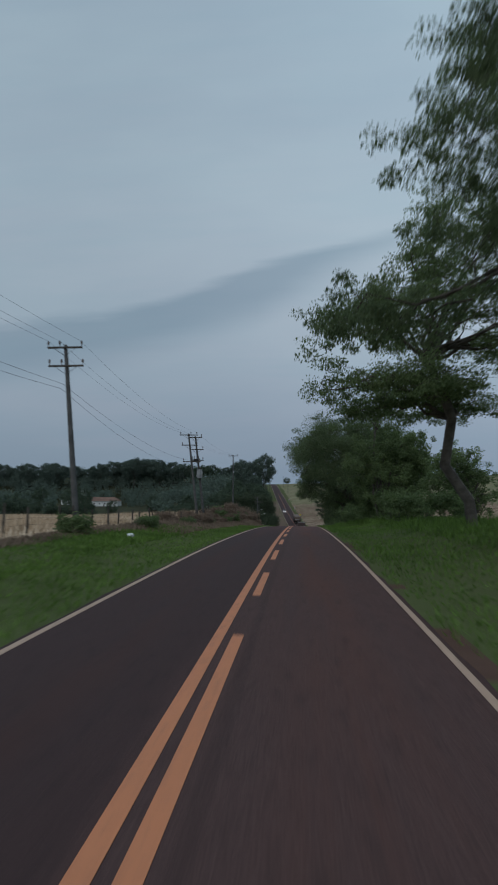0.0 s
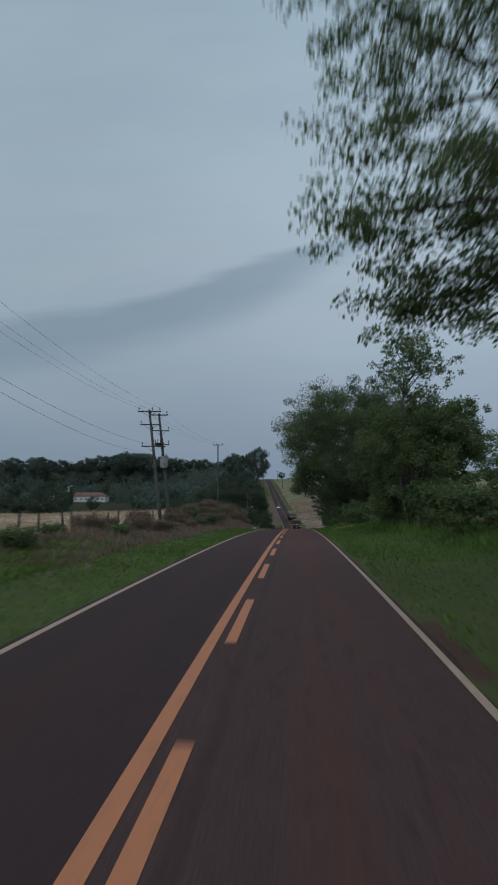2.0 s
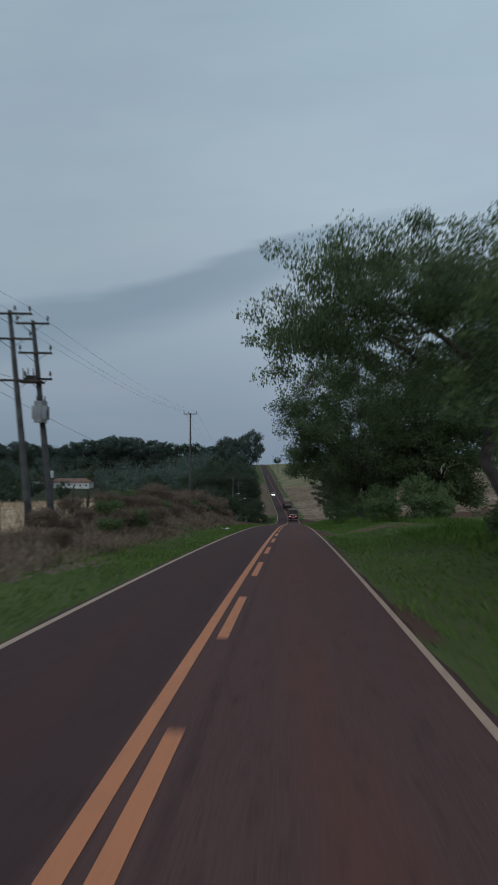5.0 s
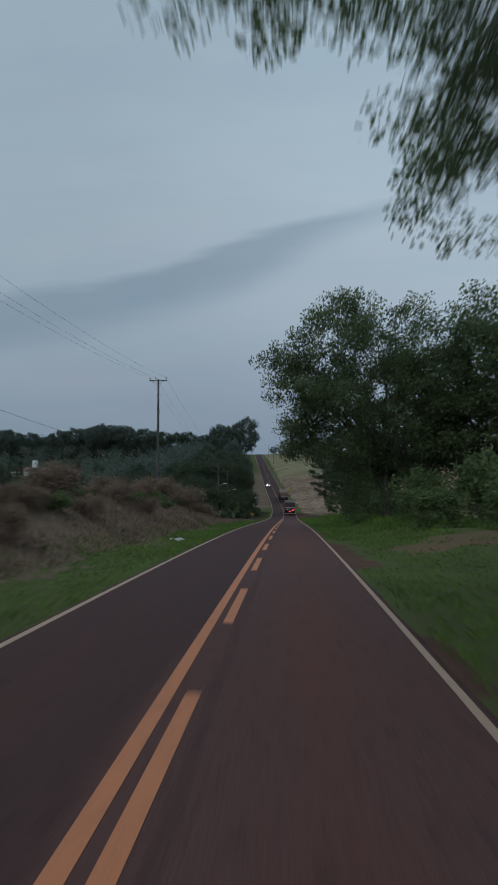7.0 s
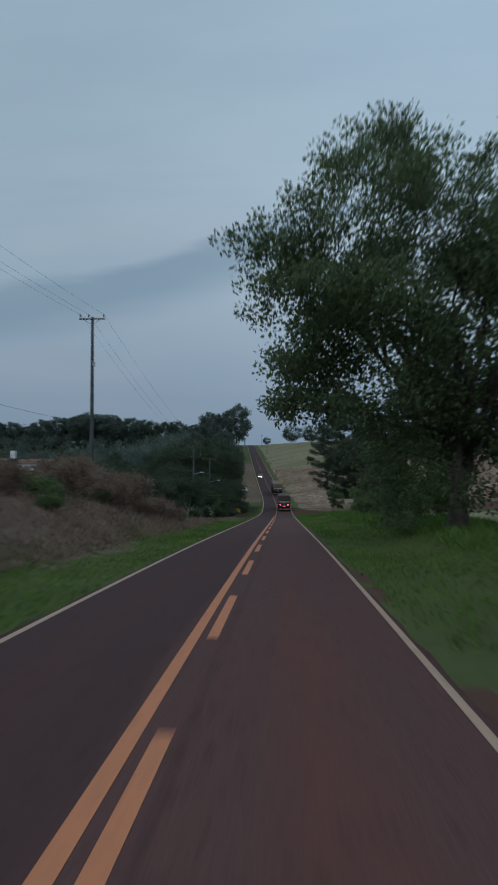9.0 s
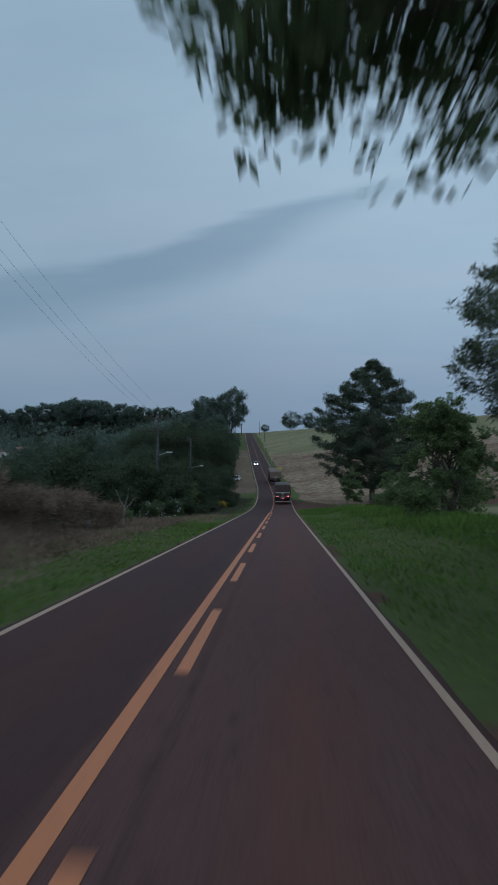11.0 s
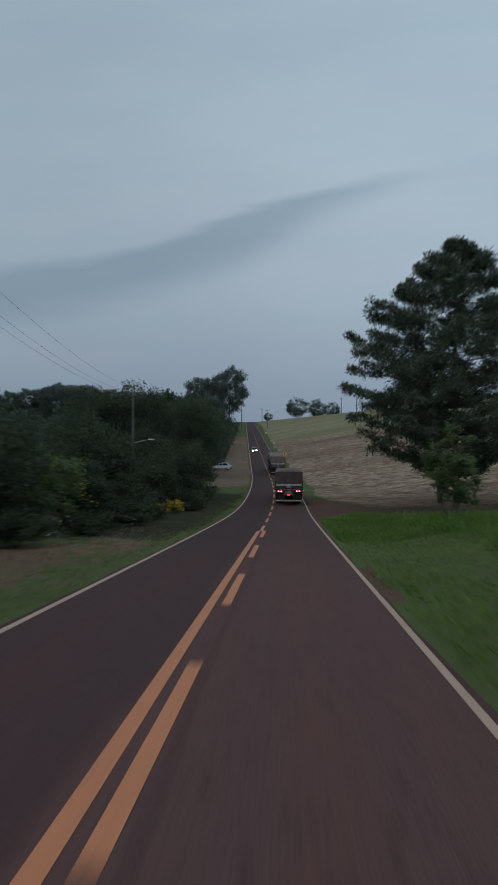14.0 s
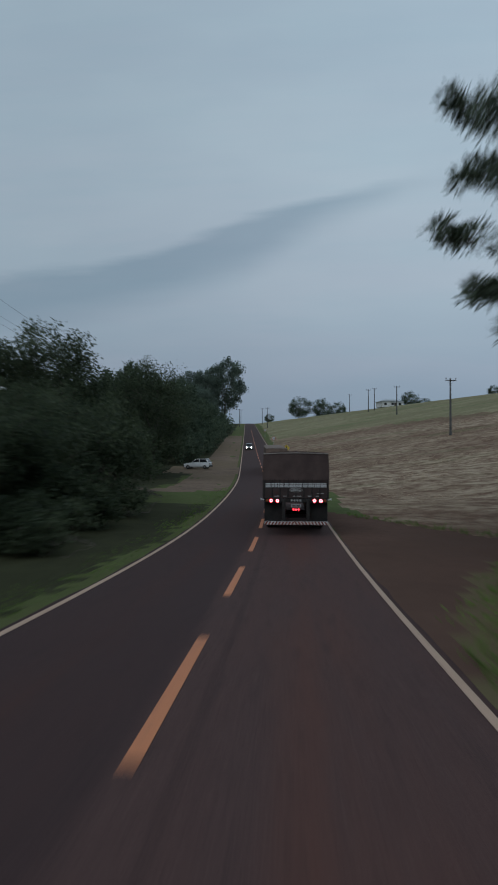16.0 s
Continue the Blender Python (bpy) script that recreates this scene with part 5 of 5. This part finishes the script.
def hatchback(name, label, paint, lit, at):
    """A small three-door hatchback, nose along +y."""
    car = made(name, label, "car", "", at)
    # side outline, front to back: (y, sill, shoulder, half width)
    rows_ = [(1.80, 0.38, 0.56, 0.62), (1.72, 0.24, 0.68, 0.70), (1.30, 0.20, 0.80, 0.76), (0.75, 0.20, 0.86, 0.775), (-0.2, 0.20, 0.88, 0.78),
             (-1.2, 0.20, 0.90, 0.775), (-1.72, 0.24, 0.90, 0.73), (-1.84, 0.36, 0.82, 0.68)]
    bm = bmesh.new()
    loops = []
    for y, low, high, half in rows_:
        loops.append([bm.verts.new(p) for p in ((-half, y, low), (-half * 1.02, y, (low + high) / 2), (-half * 0.95, y, high),
                                                (half * 0.95, y, high), (half * 1.02, y, (low + high) / 2), (half, y, low))])
    for a, b in zip(loops, loops[1:]):
        for k in range(6):
            bm.faces.new((a[k], b[k], b[(k + 1) % 6], a[(k + 1) % 6]))
    bm.faces.new(loops[0])
    bm.faces.new(loops[-1][::-1])
    bmesh.ops.recalc_face_normals(bm, faces=bm.faces)
    body = part("body", bm, paint, car)
    bm = bmesh.new()
    cabin = []
    for y, half, z in ((0.75, 0.70, 0.85), (0.12, 0.60, 1.36), (-1.35, 0.60, 1.40), (-1.76, 0.66, 0.90)):
        cabin.append([bm.verts.new((s * half, y, z)) for s in (-1, 1)])
    low = [[bm.verts.new((s * 0.72, y, 0.85)) for s in (-1, 1)] for y in (0.12, -1.35)]
    for a, b in zip(cabin, cabin[1:]):
        bm.faces.new((a[0], a[1], b[1], b[0]))
    for s in (0, 1):
        bm.faces.new((cabin[0][s], low[0][s], cabin[1][s]))
        bm.faces.new((low[0][s], low[1][s], cabin[2][s], cabin[1][s]))
        bm.faces.new((low[1][s], cabin[3][s], cabin[2][s]))
    bmesh.ops.recalc_face_normals(bm, faces=bm.faces)
    part("cabin", bm, paint, car)
    for s in (-1, 1):
        for y0, y1, top0, top1 in ((0.58, -0.38, 0.02, -0.38), (-0.46, -1.50, -0.46, -1.28)):
            bm = bmesh.new()
            pts = [(s * 0.722, y0, 0.91), (s * 0.722, y1, 0.91), (s * 0.622, top1, 1.32), (s * 0.622, top0, 1.32)]
            face = [bm.verts.new(p) for p in pts]
            back = [bm.verts.new((p[0] - s * 0.03, p[1], p[2])) for p in pts]
            bm.faces.new(face)
            bm.faces.new(back[::-1])
            for j in range(4):
                bm.faces.new((face[j], back[j], back[(j + 1) % 4], face[(j + 1) % 4]))
            part("side_window", bm, GLASS_DARK, car)
        for y in (1.18, -1.18):
            wheel(car, s * 0.70, y, 0.28, 0.18, GALVANISED)
        blocks("mirror", [((0.16, 0.08, 0.10), (s * 0.82, 0.55, 0.95))], RUBBER, car, "", 0.02)
        bm = bmesh.new()
        disc(bm, (s * 0.50, 1.80, 0.60), 0.085 if not lit else 0.13, 0.06)
        part("headlamp", bm, HEAD if lit else STRIP_WHITE, car)
        blocks("tail_lamp", [((0.14, 0.03, 0.20), (s * 0.58, -1.83, 0.72))], AMBER, car, "", 0.01)
        blocks("sill", [((0.04, 1.9, 0.10), (s * 0.785, 0.0, 0.27))], RUBBER, car, "", 0.01)
    for name_, y0, z0, y1, z1, half in (("windscreen", 0.70, 0.91, 0.17, 1.33, 0.60), ("rear_window", -1.735, 0.95, -1.40, 1.34, 0.56)):
        bm = bmesh.new()
        out = 0.012 if y0 > 0 else -0.012
        pts = [(-half, y0 + out, z0), (half, y0 + out, z0), (half * 0.88, y1 + out, z1), (-half * 0.88, y1 + out, z1)]
        bm.faces.new([bm.verts.new(p) for p in pts])
        ob = part(name_, bm, GLASS_DARK, car)
        ob.modifiers.new("thickness", "SOLIDIFY").thickness = 0.02
    for y in (1.80, -1.84):
        blocks("bumper", [((1.42, 0.12, 0.20), (0, y, 0.40))], RUBBER, car, "", 0.03)
    return car


white_car_y = 289.0
hatchback("hatchback", "small white hatchback parked beside the dirt drive", CAR_WHITE, False,
          pose(-11.2, white_car_y, float(ground_z(-11.2, white_car_y)), 0, 0, 82))
hatchback("hatchback", "grey car with its headlamps on, coming down the road", CAR_GREY, True, on_road(344, -1.6, 180))


# ---- overhead line ----
def pole_mesh(pole, height, lean=0.0, base=0.21, tip=0.115):
    line = [(lean * z, 0, z, base + (tip - base) * z / height) for z in np.linspace(-0.3, height, 9)]
    line.append((lean * height, 0, height + 0.01, 0.001))
    verts, faces = tubes([line], 10)
    return child("shaft", mesh_from("shaft", verts, faces, [CONCRETE], None, True), pole)


def crossarm(pole, z, wide, pins, lean=0.0, y=-0.14):
    arm = blocks("crossarm", [((wide, 0.10, 0.12), (lean * z, y, z))], TIMBER, pole, "weathered timber crossarm", 0.01)
    for x in pins:
        bm = bmesh.new()
        rod(bm, (lean * z + x, y, z + 0.05), (lean * z + x, y, z + 0.26), 0.022, None, 8)
        for k, r in enumerate((0.06, 0.085, 0.075, 0.055)):
            rod(bm, (lean * z + x, y, z + 0.20 + 0.065 * k), (lean * z + x, y, z + 0.25 + 0.065 * k), r, r * 0.7, 10)
        part("insulator", bm, PORCELAIN, arm, "ribbed brown insulator")
    bm = bmesh.new()
    for s in (-1, 1):
        rod(bm, (lean * z + s * wide * 0.32, y, z - 0.04), (lean * z, y + 0.03, z - 0.55), 0.014, None, 6)
    part("brace", bm, STEEL, arm)
    return arm


def power_pole(label, x, y, height, arms, lean=0.0, turn=0.0, extra=None):
    pole = made("power_pole", label, "pole", "poles of the power line", pose(x, y, float(ground_z(x, y)), 0, 0, turn))
    pole_mesh(pole, height, lean)
    for z, wide, pins in arms:
        crossarm(pole, z, wide, pins, lean)
    if extra:
        extra(pole)
    return pole


def step_gear(pole):
    """Small switch box and bracket part-way up a pole."""
    blocks("switch_box", [((0.16, 0.20, 0.42), (0.18, -0.1, 13.6))], GALVANISED, pole, "", 0.02)


def lamp_gear(height, reach):
    """An unlit street lamp on a bracket, for a pole."""
    def fit(pole):
        bm = bmesh.new()
        rod(bm, (0, -0.1, height), (reach * 0.8, -0.1, height + 0.35), 0.03)
        bracket = part("bracket", bm, GALVANISED, pole)
        bm = bmesh.new()
        box(bm, (0.62, 0.26, 0.12), (reach, -0.1, height + 0.38), 0.04)
        part("lamp_head", bm, SIGN_FACE, bracket, "pale street lamp head")
    return fit


def transformer_gear(pole):
    bm = bmesh.new()
    rod(bm, (-0.68, -0.32, 5.9), (-0.68, -0.32, 7.1), 0.36, 0.36, 20)
    for k in range(6):
        box(bm, (0.80, 0.03, 0.75), (-0.68, -0.62 + 0.12 * k, 6.45))
    tank = part("transformer", bm, GALVANISED, pole, "grey finned transformer tank")
    for s in (-1, 0, 1):
        bm = bmesh.new()
        rod(bm, (-0.68 + 0.2 * s, -0.32, 7.1), (-0.68 + 0.24 * s, -0.32, 7.4), 0.05, 0.03, 8)
        part("bushing", bm, PORCELAIN, tank)
    blocks("platform", [((1.3, 0.6, 0.10), (-1.2, -0.25, 8.2)), ((0.7, 0.4, 0.30), (-1.2, -0.25, 8.42))], STEEL, pole, "", 0.02)
    for k in range(4):
        bm = bmesh.new()
        rod(bm, (-1.65 + 0.28 * k, -0.35, 8.25), (-1.65 + 0.28 * k, -0.5, 8.95), 0.03, None, 8)
        part("fuse_link", bm, PORCELAIN, pole)


power_pole("leaning concrete power pole with two crossarms", -12.95, 38.4, 11.9, ((11.7, 2.3, (-1.1, -0.35, 1.1)), (10.5, 2.3, (-1.1, -0.3, 1.1))), -0.085, 0)
power_pole("concrete power pole with crossarms and a fuse platform", -13.0, 85.0, 12.0, ((11.8, 2.5, (-1.1, 0.3, 1.1)), (10.4, 2.2, (-1.0, 1.0)), (8.1, 2.4, (-1.1, 1.1))), -0.11, 8, None)
power_pole("concrete power pole carrying a grey transformer", -12.3, 86.4, 11.8, ((11.6, 1.9, (-0.85, 0.85)), (9.9, 1.9, (-0.85, 0.85)), (8.4, 1.6, (-0.7, 0.7))), -0.11, 8, transformer_gear)
power_pole("tall concrete power pole with a single crossarm", -15.6, 154.0, 17.8, ((17.6, 2.3, (-1.05, -0.3, 1.05)),), 0.0, 0, step_gear)
power_pole("concrete power pole with two crossarms above the thicket", -12.3, 194.0, 10.8, ((10.5, 2.5, (-1.15, -0.5, 0.5, 1.15)), (9.1, 2.3, (-1.05, 1.05))), 0.0, 0, lamp_gear(6.4, 1.3))
power_pole("concrete power pole with one wide crossarm over the bushes", -14.4, 233.0, 11.1, ((10.8, 2.9, (-1.3, -0.5, 0.7, 1.3)),), 0.0, 0, lamp_gear(6.0, 1.9))
far_label = "slim power pole with a crossarm on the hillside"
for x, y, h in ((27.2, 306, 9.2), (34.5, 398, 9.0), (34.0, 462, 9.4), (37.0, 466, 9.4), (32.0, 520, 8.8)):
    power_pole(far_label, x, y, h, ((h - 0.4, 2.0, (-0.9, 0.9)),), 0.0, 20)
for y, u, h in ((505, 8.0, 10.0), (545, -6.0, 10.0), (600, 8.0, 10.0), (640, -6, 10)):
    power_pole("slim power pole beside the far road", float(road_x(y)) + u, y, h, ((h - 0.4, 2.0, (-0.9, 0.9)),), 0.0, 0)
for y in (290, 352):
    power_pole("concrete power pole among the wood's edge", float(road_x(y)) - 16.5, y, 11.0, ((10.7, 2.3, (-1.0, -0.4, 0.4, 1.0)),), 0.0, 0)


def span(points, sag, radius=0.007):
    """A hanging wire through points."""
    chains = []
    for a, b in zip(points, points[1:]):
        a, b = np.array(a), np.array(b)
        line = []
        for k in range(13):
            f = k / 12
            p = a + (b - a) * f
            line.append((p[0], p[1], p[2] - sag * 4 * f * (1 - f), radius))
        chains.append(line)
    verts, faces = tubes(chains, 5)
    tagged(new("power_line", mesh_from("power_line", verts, faces, [CABLE], None, True)), "thin dark overhead wire sagging between poles", "wire", "wires of the power line")


def gz(x, y):
    return float(ground_z(x, y))


for off, low in ((-1.05, 0.0), (-0.3, 0.0), (1.05, 0.0)):
    span([(-13.9 + off, -25, gz(-13.9, -25) + 11.9), (-13.95 + off, 38.2, gz(-12.95, 38.4) + 12.1), (-14.3 + off, 84.9, gz(-13.0, 85) + 12.2),
          (-15.6 + off, 153.9, gz(-15.6, 154) + 18.0), (-12.3 + off, 193.9, gz(-12.3, 194) + 10.95), (-14.4 + off, 232.9, gz(-14.4, 233) + 11.25),
          (-17.2 + off, 289.9, gz(-17, 290) + 11.0), (-21.1 + off, 351.9, gz(-21, 352) + 11.0)], 0.9)
span([(-13.6, -25, gz(-13.9, -25) + 9.3), (-14.0, 38.2, gz(-13.7, 38.4) + 9.3), (-14.2, 84.9, gz(-14.8, 85) + 8.2)], 0.9, 0.010)
span([(-14.4, -25, gz(-13.9, -25) + 9.0), (-14.1, 38.2, gz(-13.7, 38.4) + 9.0), (-14.8, 84.9, gz(-14.8, 85) + 7.4), (-16.2, 154.9, gz(-16.2, 155) + 8.6)], 1.1, 0.010)


# ---- fence, signs, litter ----
def field_fence():
    rng = np.random.default_rng(6)
    fence = made("fence", "weathered timber post and wire fence along the crop", "fence")
    tops = []
    ys = np.arange(4, 152, 3.1)
    for k, y in enumerate(ys):
        y = float(y + rng.normal(0, 0.25))
        x = float(-12.9 + rng.normal(0, 0.12)) - (1.0 if y > 95 else 0.0)
        z = gz(x, y)
        h = float(rng.uniform(1.25, 1.7))
        tilt = rng.normal(0, 0.05, 2)
        bm = bmesh.new()
        rod(bm, (x, y, z - 0.3), (x + tilt[0] * h, y + tilt[1] * h, z + h), 0.075 * rng.uniform(0.8, 1.2), 0.055, 7)
        part("post", bm, TIMBER, fence)
        tops.append((x + tilt[0], y + tilt[1], z))
    for h in (0.45, 0.8, 1.15):
        verts, faces = tubes([[(x, y, z + h, 0.006) for x, y, z in tops]], 4)
        child("fence_wire", mesh_from("fence_wire", verts, faces, [CABLE]), fence)


field_fence()


def dead_tree(label, x, y, height, seed):
    """A small bare forked trunk."""
    rng = np.random.default_rng(seed)
    thing = made("dead_tree", label, "tree", "", pose(x, y, gz(x, y)))
    fork = (0.05, 0.0, height * 0.45)
    chains = [limb((0, 0, -0.2), fork, 0.055, 0.045, rng, 0.0, 5)]
    for dx, top in ((-0.45, 0.95), (0.30, 1.0), (0.65, 0.75)):
        chains.append(limb(fork, (dx * height * 0.45, rng.normal(0, 0.15), height * top), 0.032, 0.012, rng, -0.05, 6))
    verts, faces = tubes(chains, 7)
    child("trunk", mesh_from("trunk", verts, faces, [PALE_WOOD], None, True), thing)


dead_tree("small pale leafless forked tree before the thicket", -8.9, 166.0, 2.6, 91)
for x, y, h in ((-11.2, 166.0, 1.6), (-10.7, 164.2, 1.4), (-12.3, 168.5, 1.5)):
    old_post = made("fence_post", "weathered grey post standing alone at the bank's end", "post", "", pose(x, y, gz(x, y), 2, -3, 0))
    bm = bmesh.new()
    rod(bm, (0, 0, -0.3), (0, 0, h), 0.10, 0.08, 8)
    part("post", bm, PALE_WOOD, old_post)


def road_sign(label, y, u, kind):
    sign = made("road_sign", label, "sign", "", pose(float(road_x(y)) + u, y, gz(float(road_x(y)) + u, y), 0, 0, 4))
    bm = bmesh.new()
    rod(bm, (0, 0, -0.2), (0, 0, 2.9), 0.035)
    part("post", bm, GALVANISED, sign)
    if kind == "diamond":
        blocks("panel", [((0.75, 0.02, 0.75), (0, 0, 0))], SIGN_YELLOW, sign, "yellow diamond panel", 0.01).matrix_basis = pose(0, -0.05, 2.5, 0, 45, 0)
        blocks("mark", [((0.12, 0.01, 0.5), (0, -0.068, 2.5))], BLACK_MARK, sign)
    else:
        bm = bmesh.new()
        disc(bm, (0, -0.05, 2.5), 0.42, 0.02, 32)
        panel = part("panel", bm, SIGN_FACE, sign, "round white panel")
        bm = bmesh.new()
        ring(bm, (0, -0.062, 2.5), 0.42, 0.42, 0.07, 0.006)
        part("rim", bm, SIGN_RED, panel)
        for x in (-0.12, 0.12):
            blocks("mark", [((0.11, 0.008, 0.26), (x, -0.066, 2.5))], BLACK_MARK, panel)


road_sign("yellow diamond warning sign on a steel post", 302, 4.1, "diamond")
road_sign("round white traffic sign with a red rim", 347, 4.1, "round")
road_sign("round white traffic sign with a red rim", 410, 4.0, "round")


def litter():
    bm = bmesh.new()
    bmesh.ops.create_icosphere(bm, subdivisions=3, radius=0.26)
    rng = random.Random(3)
    for v in bm.verts:
        v.co *= rng.uniform(0.86, 1.1)
        v.co.z *= 0.7
    ob = new("plastic_bag")
    part("bag", bm, CAR_WHITE, ob)
    ob.matrix_basis = pose(-8.0, 33.0, gz(-8.0, 33.0) + 0.16) @ Matrix.Diagonal((0.8, 0.8, 0.8, 1))
    tagged(ob, "crumpled white plastic bag in the roadside weeds", "bag")
    bm = bmesh.new()
    grid = [[bm.verts.new((x * 0.28 + 0.02 * math.sin(y * 3), y * 0.20, 0.05 + 0.04 * math.sin(x * 2.2 + y))) for x in range(5)] for y in range(3)]
    for a, b in zip(grid, grid[1:]):
        for k in range(4):
            bm.faces.new((a[k], a[k + 1], b[k + 1], b[k]))
    bmesh.ops.solidify(bm, geom=bm.faces[:], thickness=0.02)
    ob = new("cardboard")
    part("sheet", bm, CAR_WHITE, ob)
    ob.matrix_basis = pose(-5.0, 107.2, gz(-5.0, 107.2) + 0.16, 6, 3, 20) @ Matrix.Diagonal((0.75, 1.0, 1.6, 1))
    tagged(ob, "bent white board lying on the verge", "litter")


litter()


# ---- far houses ----
def farmhouse(label, x, y, turn, length, depth, wall_height, ridge, windows, tiles=None):
    house = made("farmhouse", label, "house", "", pose(x, y, gz(x, y) - 0.2, 0, 0, turn))
    wall = blocks("wall", [((length, depth, wall_height), (0, 0, wall_height / 2))], WHITEWASH, house, "whitewashed wall", 0.02)
    bm = bmesh.new()
    e, t = 0.6, wall_height - 0.05
    pts = [(-length / 2 - e, -depth / 2 - e, t), (length / 2 + e, -depth / 2 - e, t), (length / 2 + e, depth / 2 + e, t), (-length / 2 - e, depth / 2 + e, t),
           (-length / 2 + depth * 0.4, 0, t + ridge), (length / 2 - depth * 0.4, 0, t + ridge)]
    v = [bm.verts.new(p) for p in pts]
    for f in ((0, 1, 5, 4), (1, 2, 5), (2, 3, 4, 5), (3, 0, 4), (3, 2, 1, 0)):
        bm.faces.new([v[k] for k in f])
    bmesh.ops.recalc_face_normals(bm, faces=bm.faces)
    roof = part("roof", bm, tiles or ROOF_TILE, house, "grey hipped roof" if tiles else "hipped clay tile roof")
    for k in range(int(length / 0.9)):
        blocks("tile_row", [((0.16, 0.05, 0.10), (-length / 2 + 0.9 * k + 0.4, -depth / 2 - e - 0.02, t + 0.03))], tiles or ROOF_TILE, roof)
    for k in range(windows):
        xk = -length / 2 + length * (k + 0.5) / windows
        window = blocks("window", [((1.3, 0.08, 1.1), (xk, -depth / 2 - 0.02, wall_height * 0.55))], TIMBER, house, "", 0.01)
        for s in (-1, 1):
            blocks("pane", [((0.52, 0.03, 0.92), (xk + s * 0.30, -depth / 2 - 0.065, wall_height * 0.55))], GLASS_DARK, window)
    blocks("door", [((1.0, 0.08, 2.05), (length * 0.12, -depth / 2 - 0.02, 1.03))], TIMBER, house, "", 0.01)
    return house


farmhouse("long low white farmhouse with a clay tile roof", -168, 520, 0, 31, 11, 4.6, 3.4, 7)
farmhouse("white farm building with a red tile roof", -196, 535, 12, 24, 10, 4.2, 3.2, 4)
farmhouse("small pale house with a grey roof on the hillside", 50.0, 508, 15, 11, 7, 2.7, 1.2, 3, GALVANISED)
farmhouse("small white house between the trees", -47, 352, -20, 9, 7, 3.0, 1.8, 2)
tower = made("water_tower", "white water tank on a concrete tower by the farmhouse", "water tank", "", pose(-181, 512, gz(-181, 512)))
for x in (-1.1, 1.1):
    for y in (-1.1, 1.1):
        blocks("tower_leg", [((0.5, 0.5, 9.0), (x, y, 4.5))], CONCRETE, tower, "", 0.03)
blocks("tower_slab", [((2.8, 2.8, 0.3), (0, 0, 5.5))], CONCRETE, tower, "", 0.03)
blocks("tank", [((3.2, 3.2, 5.2), (0, 0, 10.6))], WHITEWASH, tower, "", 0.2)
